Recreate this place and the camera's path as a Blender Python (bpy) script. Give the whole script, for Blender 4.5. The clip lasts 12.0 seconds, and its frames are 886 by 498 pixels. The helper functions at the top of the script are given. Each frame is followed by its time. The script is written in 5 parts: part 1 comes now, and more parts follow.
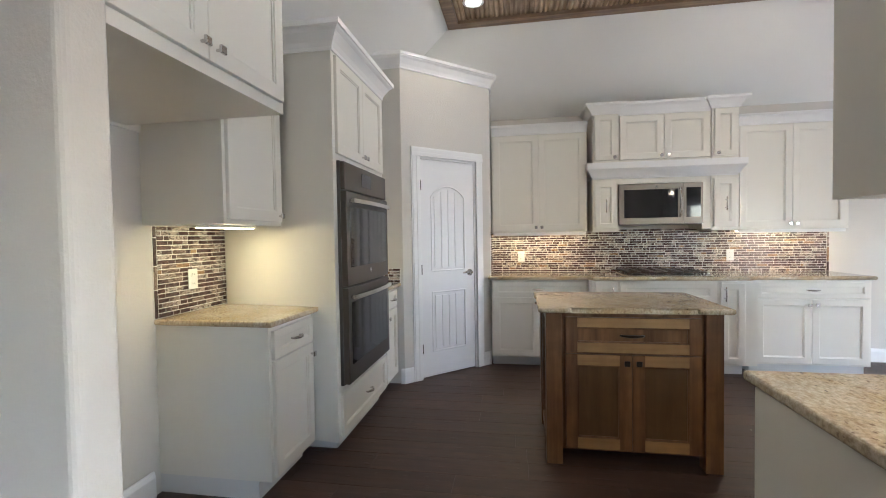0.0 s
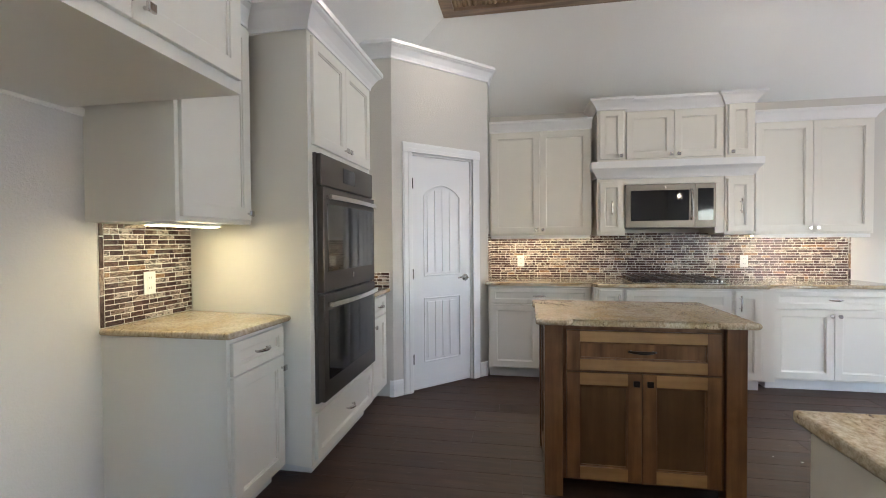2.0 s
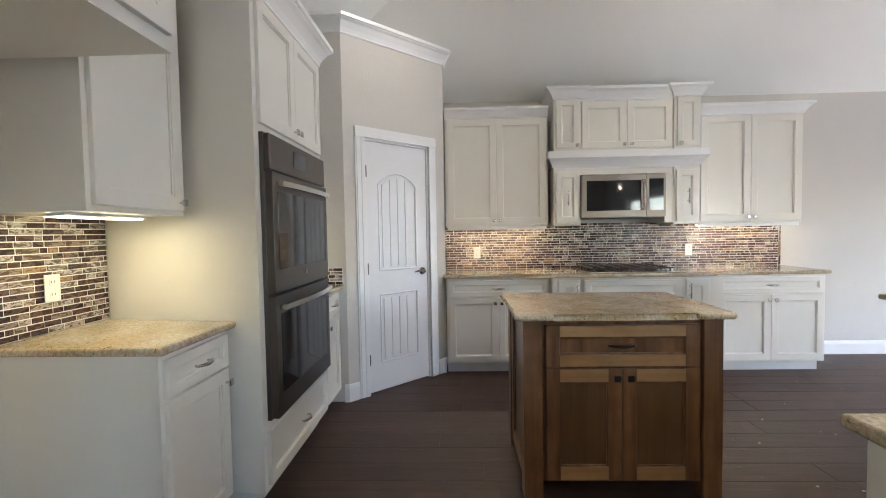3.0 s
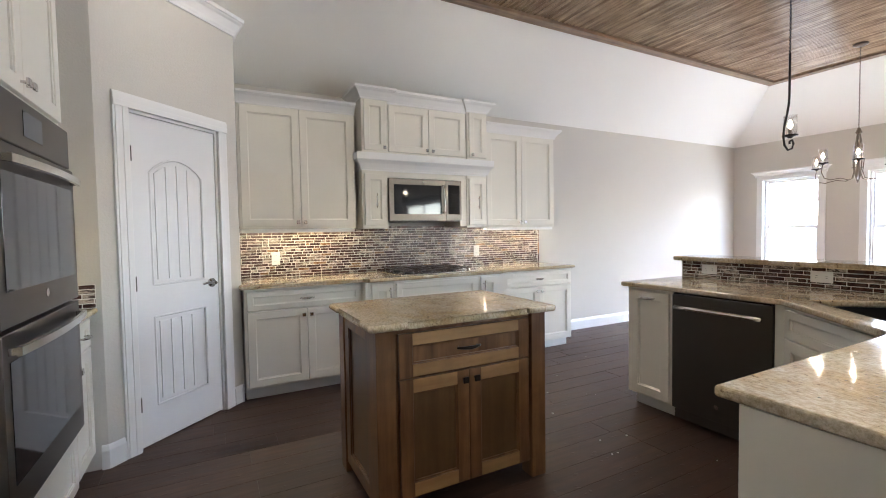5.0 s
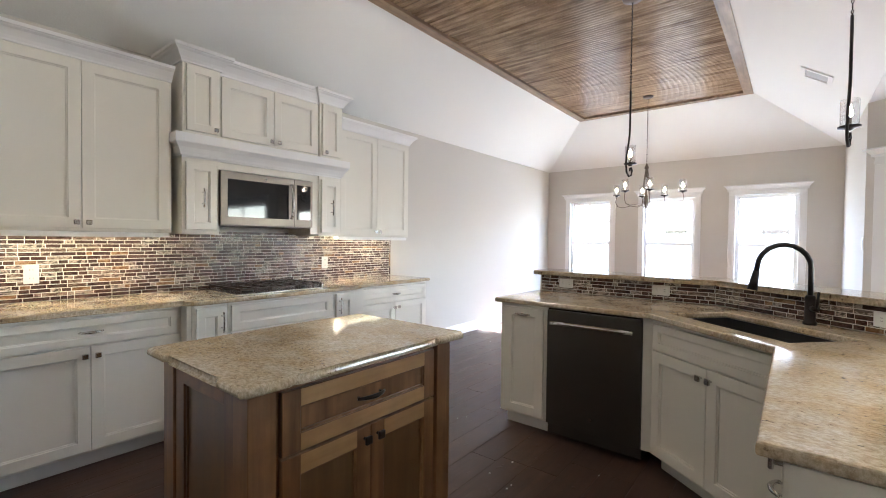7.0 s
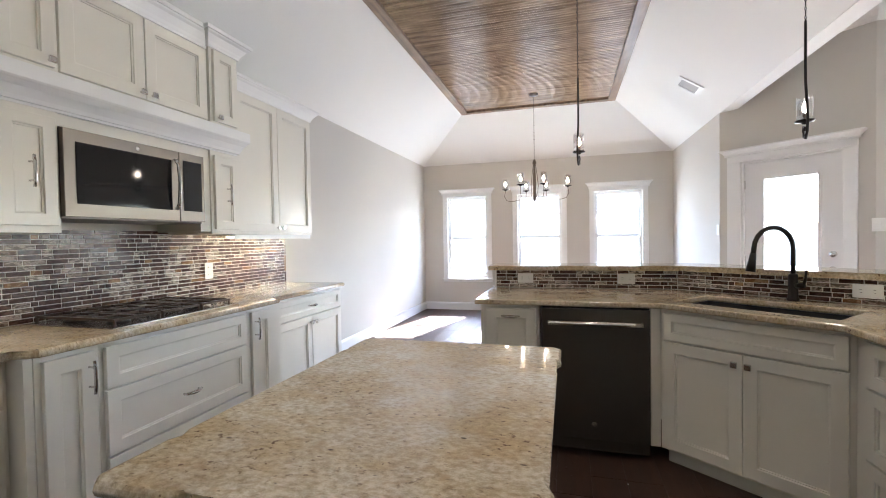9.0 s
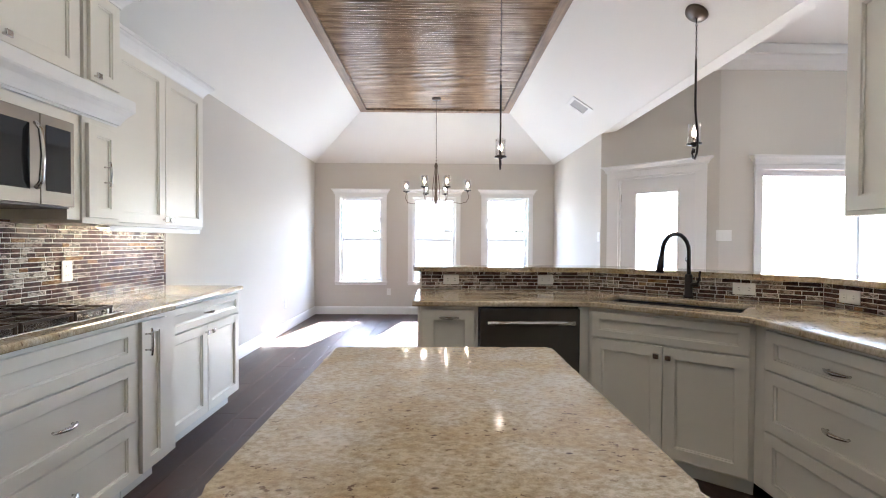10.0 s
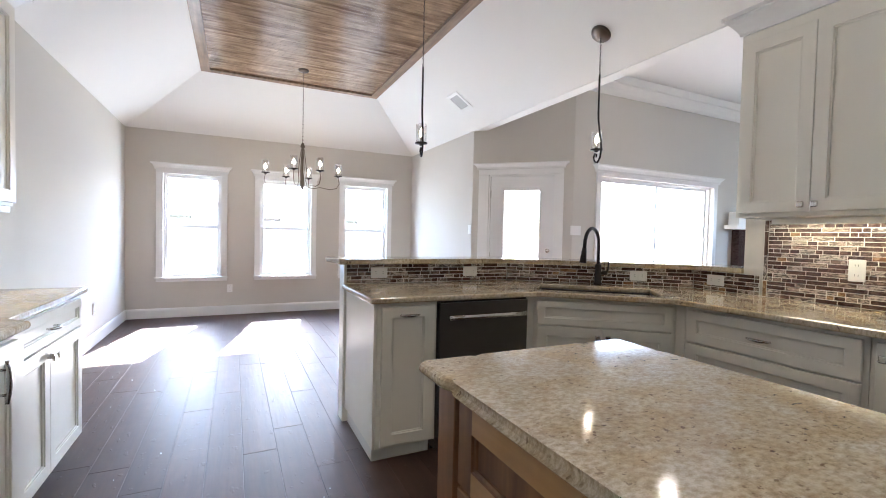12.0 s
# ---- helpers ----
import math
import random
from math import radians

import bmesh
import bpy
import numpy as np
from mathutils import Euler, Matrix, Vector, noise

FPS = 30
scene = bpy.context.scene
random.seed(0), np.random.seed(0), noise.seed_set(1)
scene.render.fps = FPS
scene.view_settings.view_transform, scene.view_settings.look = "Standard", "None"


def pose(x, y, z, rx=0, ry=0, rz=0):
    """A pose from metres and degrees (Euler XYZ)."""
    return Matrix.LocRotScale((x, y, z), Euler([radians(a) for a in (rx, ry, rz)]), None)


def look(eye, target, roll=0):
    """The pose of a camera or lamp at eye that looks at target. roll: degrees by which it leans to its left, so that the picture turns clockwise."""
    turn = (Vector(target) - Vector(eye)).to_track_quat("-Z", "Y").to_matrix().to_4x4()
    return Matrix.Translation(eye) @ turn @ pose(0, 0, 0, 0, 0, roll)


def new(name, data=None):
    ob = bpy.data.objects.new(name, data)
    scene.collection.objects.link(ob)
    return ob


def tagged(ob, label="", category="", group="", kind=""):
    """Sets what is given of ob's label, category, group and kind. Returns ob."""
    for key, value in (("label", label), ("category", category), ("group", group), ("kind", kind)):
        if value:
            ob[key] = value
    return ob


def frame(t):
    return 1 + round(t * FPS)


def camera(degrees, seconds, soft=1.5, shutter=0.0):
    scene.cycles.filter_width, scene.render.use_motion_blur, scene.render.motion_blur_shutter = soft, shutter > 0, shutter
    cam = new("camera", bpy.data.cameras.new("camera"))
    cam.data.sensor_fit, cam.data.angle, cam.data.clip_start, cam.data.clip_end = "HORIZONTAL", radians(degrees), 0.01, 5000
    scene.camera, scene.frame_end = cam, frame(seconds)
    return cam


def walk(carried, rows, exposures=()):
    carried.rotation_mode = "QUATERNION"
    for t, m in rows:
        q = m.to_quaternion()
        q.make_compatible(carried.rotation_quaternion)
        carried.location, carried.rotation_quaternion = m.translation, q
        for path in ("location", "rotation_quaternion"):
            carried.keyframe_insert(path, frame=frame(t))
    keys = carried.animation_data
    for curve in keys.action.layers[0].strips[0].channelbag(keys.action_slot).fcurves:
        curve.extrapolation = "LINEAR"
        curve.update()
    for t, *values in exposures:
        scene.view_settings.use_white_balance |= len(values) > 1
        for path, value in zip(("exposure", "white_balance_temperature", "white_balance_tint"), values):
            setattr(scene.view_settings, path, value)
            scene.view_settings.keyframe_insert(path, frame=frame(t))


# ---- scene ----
cam = camera(90.8, 12.0, soft=1.0)
PATH = [
    (0, (-0.172, 1.521, 1.319), (-0.503, 3.493, 1.264), -0.9),
    (0.5, (-0.096, 1.57, 1.329), (-0.521, 3.524, 1.276), -0.1),
    (1, (-0.066, 1.632, 1.318), (-0.507, 3.583, 1.278), 0.3),
    (1.5, (-0.07, 1.718, 1.315), (-0.463, 3.678, 1.278), -0.0),
    (2, (-0.136, 1.806, 1.308), (-0.479, 3.776, 1.269), -0.4),
    (2.5, (-0.234, 1.918, 1.308), (-0.465, 3.904, 1.241), -1.0),
    (3, (-0.316, 1.997, 1.308), (-0.383, 3.995, 1.229), -1.0),
    (5, (-0.612, 2.288, 1.305), (0.316, 4.058, 1.226), -0.9),
    (5.5, (-0.592, 2.393, 1.309), (0.542, 4.039, 1.249), -1.9),
    (6, (-0.607, 2.478, 1.313), (0.708, 3.984, 1.269), -1.9),
    (6.5, (-0.627, 2.64, 1.325), (0.829, 4.011, 1.285), -0.2),
    (8.5, (-0.602, 3.75, 1.312), (1.23, 4.55, 1.257), -0.9),
    (9, (-0.561, 3.999, 1.289), (1.363, 4.545, 1.242), -1.0),
    (9.5, (-0.519, 4.209, 1.278), (1.463, 4.468, 1.226), -0.4),
    (10, (-0.482, 4.41, 1.261), (1.518, 4.38, 1.229), 0.3),
    (10.5, (-0.42, 4.602, 1.242), (1.557, 4.302, 1.221), 0.8),
    (11, (-0.335, 4.792, 1.24), (1.595, 4.27, 1.189), 1.1),
    (11.5, (-0.246, 5.003, 1.25), (1.622, 4.292, 1.188), 1.3),
    (12, (-0.091, 5.186, 1.244), (1.712, 4.322, 1.183), 1.3),
]
walk(cam, [(t, look(eye, target, roll)) for t, eye, target, roll in PATH], exposures=[(0, 4.62, 6020, 13), (3, 4.62, 6020, 13), (5, 4.65, 6080, 13.5), (8.5, 4.64, 6020, 12.5), (10, 4.62, 5960, 12.5), (12, 4.58, 5860, 12.5)])

# ---- light ----
world = bpy.data.worlds.new("world")
scene.world = world
world.use_nodes = True
wn = world.node_tree.nodes
sky = wn.new("ShaderNodeTexSky")
sky.sky_type, sky.sun_disc = "NISHITA", False
SUN_EL, SUN_AZ = radians(38), radians(100)
sky.sun_elevation, sky.sun_rotation = SUN_EL, SUN_AZ
world.node_tree.links.new(sky.outputs[0], wn["Background"].inputs[0])
wn["Background"].inputs[1].default_value = 0.15
sun = new("sun", bpy.data.lights.new("sun", "SUN"))
sun.data.energy, sun.data.angle, sun.data.color = 4.0, radians(0.5), (1.0, 0.95, 0.88)
sun.matrix_world = look((7 + 4.0, 4.9 - 0.9, 3.2), (7, 4.9, 0))


def sky_fill(x, y, z, w, h, watts, aim, color=(0.86, 0.93, 1.0)):
    """A lamp added at one opening, topping up the sky's own light."""
    ob = new("sky_fill", bpy.data.lights.new("sky_fill", "AREA"))
    ob.data.shape, ob.data.size, ob.data.size_y, ob.data.energy, ob.data.color = "RECTANGLE", w, h, watts, color
    ob.matrix_world = look((x, y, z), (x + aim[0], y + aim[1], z + (aim[2] if len(aim) > 2 else 0)))


sky_fill(4.22, -0.12, 1.40, 2.2, 1.2, 1.3, (-1, 0), (0.80, 0.90, 1.0))
sky_fill(4.60, 1.84, 1.10, 0.5, 1.5, 1, (-0.73, 0.69))
# Added bluish lamp at an unseen south opening, cooling the west side.
sky_fill(2.0, -3.16, 1.65, 1.3, 0.7, 1.2, (0, 1), (0.42, 0.66, 1.0))
# Added nook lamps, tinted blue for a cool sheen on the floor.
for y_ in (3.185, 4.45, 5.72):
    sky_fill(7.28, y_, 1.30, 0.66, 1.38, 0.95, (-1, 0), (0.42, 0.64, 1.0))

# ---- materials ----
def nodes(name, color=(0.8, 0.8, 0.8), rough=0.5, metal=0.0, coat=0.0):
    """A principled material, its tree, shader and object coordinates."""
    m = bpy.data.materials.new(name)
    m.use_nodes = True
    nt = m.node_tree
    b = nt.nodes["Principled BSDF"]
    b.inputs["Base Color"].default_value = (*color, 1)
    b.inputs["Roughness"].default_value = rough
    b.inputs["Metallic"].default_value = metal
    b.inputs["Coat Weight"].default_value = coat
    b.inputs["Coat Roughness"].default_value = max(0.03, rough * 0.6)
    return m, nt, b


def node(nt, kind, **values):
    n = nt.nodes.new(kind)
    for key, value in values.items():
        if key in n.inputs:
            n.inputs[key].default_value = value
    return n


def coords(nt, scale=(1, 1, 1), turn=0.0, loose=0.0):
    """World-sized coordinates, stretched by scale; loose shifts them from object to object."""
    tc, mp = nt.nodes.new("ShaderNodeTexCoord"), nt.nodes.new("ShaderNodeMapping")
    mp.inputs["Scale"].default_value = scale
    mp.inputs["Rotation"].default_value = (0, 0, radians(turn))
    nt.links.new(tc.outputs["Object"], mp.inputs["Vector"])
    if loose:
        info, mul = nt.nodes.new("ShaderNodeObjectInfo"), nt.nodes.new("ShaderNodeMath")
        mul.operation = "MULTIPLY"
        mul.inputs[1].default_value = loose
        nt.links.new(info.outputs["Random"], mul.inputs[0])
        nt.links.new(mul.outputs[0], mp.inputs["Location"])
    return mp.outputs["Vector"]


def noise_at(nt, vec, scale, detail=4.0, rough=0.6):
    n = node(nt, "ShaderNodeTexNoise", Scale=scale, Detail=detail, Roughness=rough)
    nt.links.new(vec, n.inputs["Vector"])
    return n.outputs["Fac"]


def ramp(nt, fac, stops):
    r = nt.nodes.new("ShaderNodeValToRGB")
    e = r.color_ramp.elements
    while len(e) < len(stops):
        e.new(0.5)
    for k, (p, c) in enumerate(stops):
        e[k].position, e[k].color = p, (*c, 1)
    nt.links.new(fac, r.inputs[0])
    return r.outputs[0]


def mix(nt, fac, a, b, how="MIX"):
    n = nt.nodes.new("ShaderNodeMix")
    n.data_type, n.blend_type = "RGBA", how
    for sock, v in ((n.inputs[0], fac), (n.inputs[6], a), (n.inputs[7], b)):
        if isinstance(v, (int, float)):
            sock.default_value = v
        elif isinstance(v, tuple):
            sock.default_value = (*v, 1)
        else:
            nt.links.new(v, sock)
    return n.outputs[2]


def bump(nt, b, height, strength=0.2, distance=0.002):
    n = node(nt, "ShaderNodeBump", Strength=strength, Distance=distance)
    nt.links.new(height, n.inputs["Height"])
    nt.links.new(n.outputs[0], b.inputs["Normal"])


def span(nt, fac, lo, hi):
    n = nt.nodes.new("ShaderNodeMapRange")
    n.inputs["To Min"].default_value, n.inputs["To Max"].default_value = lo, hi
    nt.links.new(fac, n.inputs["Value"])
    return n.outputs[0]


def drywall(name, color, relief=0.4):
    m, nt, b = nodes(name, color, 0.85)
    v = coords(nt)
    big = noise_at(nt, v, 1.3, 3)
    nt.links.new(mix(nt, span(nt, big, 0.0, 0.35), color, tuple(c * 0.93 for c in color)), b.inputs["Base Color"])
    bump(nt, b, noise_at(nt, v, 85, 4, 0.6), relief, 0.0045)
    return m


WALL = drywall("greige_wall_paint", (0.60, 0.567, 0.513))
CEIL = drywall("ceiling_paint", (0.845, 0.834, 0.798))


def paint(name, color, rough=0.3):
    m, nt, b = nodes(name, color, rough, coat=0.15)
    v = coords(nt, loose=9)
    nt.links.new(mix(nt, span(nt, noise_at(nt, v, 2.5, 4), 0, 0.5), color, tuple(c * 0.93 for c in color)), b.inputs["Base Color"])
    nt.links.new(span(nt, noise_at(nt, v, 14, 3), rough - 0.06, rough + 0.1), b.inputs["Roughness"])
    bump(nt, b, noise_at(nt, v, 220, 3), 0.05, 0.001)
    return m


CAB = paint("cream_cabinet_paint", (0.745, 0.712, 0.632))
TRIM = paint("white_trim_paint", (0.80, 0.79, 0.77))
DOOR = paint("white_door_paint", (0.78, 0.77, 0.76), 0.35)


def stained(name, dark, light, axis, rough=0.35, relief=0.1, boards=0.0, coat=0.2):
    """Stained timber with its grain along one axis."""
    m, nt, b = nodes(name, light, rough, coat=coat)
    sc = [14, 14, 14]
    sc[axis] = 1.1
    v = coords(nt, tuple(sc), loose=13)
    g = noise_at(nt, v, 1.5, 5, 0.55)
    blot = noise_at(nt, coords(nt, loose=5), 6.5, 4)
    col = ramp(nt, g, [(0.3, dark), (0.72, light)])
    col = mix(nt, span(nt, blot, -0.2, 0.8), col, tuple(c * 0.55 for c in dark))
    if boards:
        info = nt.nodes.new("ShaderNodeObjectInfo")
        col = mix(nt, span(nt, info.outputs["Random"], 0, boards), col, tuple(c * 0.4 for c in dark))
    nt.links.new(col, b.inputs["Base Color"])
    nt.links.new(span(nt, g, rough - 0.08, rough + 0.12), b.inputs["Roughness"])
    bump(nt, b, g, relief, 0.002)
    return m


ISLE_V = stained("stained_alder_upright", (0.120, 0.052, 0.021), (0.34, 0.175, 0.075), 2, coat=0.35)
ISLE_P = stained("stained_alder_panel", (0.115, 0.061, 0.025), (0.195, 0.110, 0.046), 2, coat=0.35)
# Same alder for the front rails, lightened so the colour carries their sheen.
ISLE_X = stained("stained_alder_rail_sheen", (0.36, 0.200, 0.082), (0.54, 0.330, 0.145), 0, coat=0.35)
ISLE_Y = stained("stained_alder_side", (0.14, 0.065, 0.026), (0.33, 0.165, 0.068), 1)
FLOORW = stained("dark_walnut_floor", (0.052, 0.027, 0.018), (0.125, 0.067, 0.045), 0, 0.47, 0.2, 0.4, 0.0)


def scrape(m):
    """Hand-scraped hollows and small dents in a boarded floor."""
    nt = m.node_tree
    b = nt.nodes["Principled BSDF"]
    hollow = noise_at(nt, coords(nt, (1.6, 11, 1), loose=7), 1.6, 2, 0.5)
    dents = ramp(nt, noise_at(nt, coords(nt, (5, 9, 1), loose=3), 3.0, 2, 0.5), [(0.66, (0, 0, 0)), (0.70, (1, 1, 1))])
    first, second = node(nt, "ShaderNodeBump", Strength=0.35, Distance=0.006), node(nt, "ShaderNodeBump", Strength=0.5, Distance=0.002)
    nt.links.new(b.inputs["Normal"].links[0].from_socket, first.inputs["Normal"])
    nt.links.new(hollow, first.inputs["Height"])
    nt.links.new(first.outputs[0], second.inputs["Normal"])
    nt.links.new(dents, second.inputs["Height"])
    nt.links.new(second.outputs[0], b.inputs["Normal"])


scrape(FLOORW)
FLOORW.node_tree.nodes["Principled BSDF"].inputs["Specular IOR Level"].default_value = 0.42
FRAMEW = stained("rustic_ceiling_frame_wood", (0.17, 0.105, 0.060), (0.48, 0.33, 0.21), 0, 0.4, 0.5)
BEAD = stained("beadboard_ceiling_wood", (0.20, 0.125, 0.068), (0.78, 0.58, 0.37), 1, 0.20, 0.25, 0.0, 0.8)


def granite():
    """Pale cream granite with drifting tan smears, elongated brown flecks and a few near-black specks."""
    m, nt, b = nodes("cream_granite", (0.6, 0.5, 0.35), 0.08, coat=0.08)
    v = coords(nt, (1.9, 1.15, 1), 8)
    cloud = noise_at(nt, v, 3.2, 6, 0.62)
    fine = noise_at(nt, v, 55, 6, 0.75)
    smear = noise_at(nt, v, 15, 7, 0.72)
    col = ramp(nt, fine, [(0.32, (0.33, 0.265, 0.18)), (0.45, (0.47, 0.405, 0.30)), (0.60, (0.64, 0.57, 0.45))])
    col = mix(nt, 1.0, col, ramp(nt, cloud, [(0.38, (0.84, 0.73, 0.55)), (0.58, (1.0, 0.98, 0.95))]), "MULTIPLY")
    tan = ramp(nt, smear, [(0.55, (0, 0, 0)), (0.66, (1, 1, 1))])
    col = mix(nt, mix(nt, 0.5, (0, 0, 0), tan), col, (0.34, 0.225, 0.12))
    fleck = ramp(nt, noise_at(nt, v, 44, 4, 0.6), [(0.615, (0, 0, 0)), (0.655, (1, 1, 1))])
    where = ramp(nt, cloud, [(0.40, (1, 1, 1)), (0.56, (0.25, 0.25, 0.25))])
    col = mix(nt, mix(nt, 1.0, fleck, where, "MULTIPLY"), col, (0.13, 0.075, 0.042))
    vor = node(nt, "ShaderNodeTexVoronoi", Scale=26.0)
    nt.links.new(coords(nt, (2.0, 1, 1), 8), vor.inputs["Vector"])
    speck = ramp(nt, vor.outputs["Distance"], [(0.12, (1, 1, 1)), (0.20, (0, 0, 0))])
    few = ramp(nt, noise_at(nt, v, 8, 3), [(0.60, (0, 0, 0)), (0.66, (1, 1, 1))])
    col = mix(nt, mix(nt, 1.0, speck, few, "MULTIPLY"), col, (0.07, 0.045, 0.035))
    nt.links.new(col, b.inputs["Base Color"])
    nt.links.new(span(nt, fine, 0.05, 0.13), b.inputs["Roughness"])
    return m


GRAN = granite()
GRATE = nodes("brown_black_enamel", (0.060, 0.040, 0.030), 0.28, 0.3)[0]


def mosaic():
    """Glass and stone strips: dark plum-brown ones, taupe ones, and smoky pale ones with swirled veins."""
    m, nt, b = nodes("glass_and_stone_mosaic", (0.3, 0.22, 0.17), 0.2, coat=0.0)
    b.inputs["Specular IOR Level"].default_value = 0.19
    info = nt.nodes.new("ShaderNodeObjectInfo")
    geo = nt.nodes.new("ShaderNodeNewGeometry")
    add = nt.nodes.new("ShaderNodeMath")
    add.operation = "ADD"
    nt.links.new(info.outputs["Random"], add.inputs[0])
    nt.links.new(geo.outputs["Random Per Island"], add.inputs[1])
    fr = nt.nodes.new("ShaderNodeMath")
    fr.operation = "FRACT"
    nt.links.new(add.outputs[0], fr.inputs[0])
    pick = fr.outputs[0]

    def steps(stops):
        out = ramp(nt, pick, stops)
        out.node.color_ramp.interpolation = "CONSTANT"
        return out

    base = steps([(0.0, (0.040, 0.022, 0.019)), (0.16, (0.075, 0.043, 0.035)), (0.30, (0.12, 0.085, 0.068)), (0.40, (0.050, 0.028, 0.026)), (0.52, (0.16, 0.125, 0.105)), (0.60, (0.070, 0.038, 0.030)), (0.70, (0.12, 0.105, 0.095)), (0.80, (0.055, 0.033, 0.031)), (0.86, (0.19, 0.165, 0.145)), (0.96, (0.22, 0.125, 0.060))])
    pale = steps([(0.0, (0.15, 0.11, 0.095)), (0.30, (0.42, 0.36, 0.31)), (0.40, (0.12, 0.085, 0.075)), (0.52, (0.58, 0.53, 0.47)), (0.60, (0.18, 0.12, 0.10)), (0.70, (0.72, 0.69, 0.63)), (0.80, (0.16, 0.12, 0.11)), (0.86, (0.75, 0.71, 0.64)), (0.96, (0.50, 0.38, 0.24))])
    swirl = coords(nt, (0.55, 1, 1.6), loose=9)
    warp = node(nt, "ShaderNodeTexNoise", Scale=30.0, Detail=5.0, Roughness=0.62, Distortion=1.6)
    nt.links.new(swirl, warp.inputs["Vector"])
    vein = warp.outputs["Fac"]
    col = mix(nt, ramp(nt, vein, [(0.47, (0, 0, 0)), (0.54, (1, 1, 1)), (0.64, (0.35, 0.35, 0.35))]), base, pale)
    col = mix(nt, 1.0, col, (0.80, 0.72, 0.68), "MULTIPLY")
    nt.links.new(col, b.inputs["Base Color"])
    nt.links.new(span(nt, vein, 0.06, 0.24), b.inputs["Roughness"])
    bump(nt, b, vein, 0.25, 0.002)
    return m


TILE = mosaic()
GROUT = nodes("pale_grout", (0.84, 0.81, 0.75), 0.9)[0]
STEEL = nodes("slate_stainless_steel", (0.22, 0.195, 0.165), 0.42, 1.0)[0]
STEELD = nodes("dark_slate_steel", (0.095, 0.085, 0.076), 0.38, 0.85)[0]
OVENS = nodes("brown_slate_steel", (0.135, 0.118, 0.102), 0.40, 1.0)[0]
CHROME = nodes("brushed_nickel", (0.62, 0.60, 0.57), 0.2, 1.0)[0]
BLACKG = nodes("black_oven_glass", (0.012, 0.012, 0.013), 0.05)[0]
BLACK = nodes("black_cast_iron", (0.025, 0.022, 0.02), 0.35)[0]
BRONZE = nodes("oil_rubbed_bronze", (0.03, 0.025, 0.022), 0.35, 0.8)[0]
BRONZEL = nodes("worn_light_bronze", (0.14, 0.11, 0.085), 0.4, 0.8)[0]
SINK = nodes("black_composite_sink", (0.018, 0.018, 0.019), 0.4)[0]
PLATE = nodes("white_outlet_plastic", (0.80, 0.79, 0.76), 0.3)[0]
SLOT = nodes("dark_slot", (0.05, 0.05, 0.05), 0.6)[0]
KICKM = paint("toe_kick_paint", (0.66, 0.65, 0.62), 0.45)
VENTM = nodes("grey_vent_filter", (0.45, 0.45, 0.44), 0.7)[0]


def glowing(name, color, strength):
    m, nt, b = nodes(name, color, 0.4)
    b.inputs["Emission Color"].default_value = (*color, 1)
    b.inputs["Emission Strength"].default_value = strength
    return m


BULB = glowing("lit_bulb", (1.0, 0.84, 0.62), 8.0)
CANL = glowing("downlight_lens", (1.0, 0.90, 0.75), 6.5)
STRIPW = glowing("undercabinet_light_lens_soft", (1.0, 0.88, 0.60), 3.2)
STRIP = glowing("undercabinet_light_lens", (1.0, 0.87, 0.50), 1.3)
STRIPN = glowing("undercabinet_light_lens_dim", (1.0, 0.84, 0.56), 4.5)


def clear_glass(name, rough=0.0):
    m, nt, b = nodes(name, (1, 1, 1), rough)
    b.inputs["Transmission Weight"].default_value = 1.0
    b.inputs["IOR"].default_value = 1.45
    return m


def pane_glass(least=0.04):
    """Thin flat glass: mostly clear, with a mirror gloss that grows at a slant."""
    m = bpy.data.materials.new("window_glass")
    m.use_nodes = True
    nt = m.node_tree
    nt.nodes.remove(nt.nodes["Principled BSDF"])
    tr, gl, mx = (nt.nodes.new("ShaderNode" + k) for k in ("BsdfTransparent", "BsdfGlossy", "MixShader"))
    lw, pw = nt.nodes.new("ShaderNodeLayerWeight"), nt.nodes.new("ShaderNodeMath")
    lw.inputs["Blend"].default_value = 0.5
    pw.operation = "POWER"
    pw.inputs[1].default_value = 4.0
    gl.inputs["Roughness"].default_value = 0.02
    nt.links.new(lw.outputs["Facing"], pw.inputs[0])
    nt.links.new(span(nt, pw.outputs[0], least, 0.75), mx.inputs[0])
    nt.links.new(tr.outputs[0], mx.inputs[1])
    nt.links.new(gl.outputs[0], mx.inputs[2])
    nt.links.new(mx.outputs[0], nt.nodes["Material Output"].inputs[0])
    return m


PANE = pane_glass()
LAMPG = pane_glass(0.13)
LAMPG.name = "clear_lamp_glass"


# ---- mesh helpers ----
def box(bm, x0, x1, y0, y1, z0, z1, bev=0.0, m=None):
    """A box between two corners, optionally bevelled, laid by m."""
    c = Matrix.Translation(((x0 + x1) / 2, (y0 + y1) / 2, (z0 + z1) / 2)) @ Matrix.Diagonal((abs(x1 - x0), abs(y1 - y0), abs(z1 - z0), 1))
    r = bmesh.ops.create_cube(bm, size=1.0, matrix=(m @ c) if m else c)
    if bev:
        es = list({e for v in r["verts"] for e in v.link_edges})
        bmesh.ops.bevel(bm, geom=es, offset=bev, segments=2, profile=0.5, affect="EDGES")
    return r


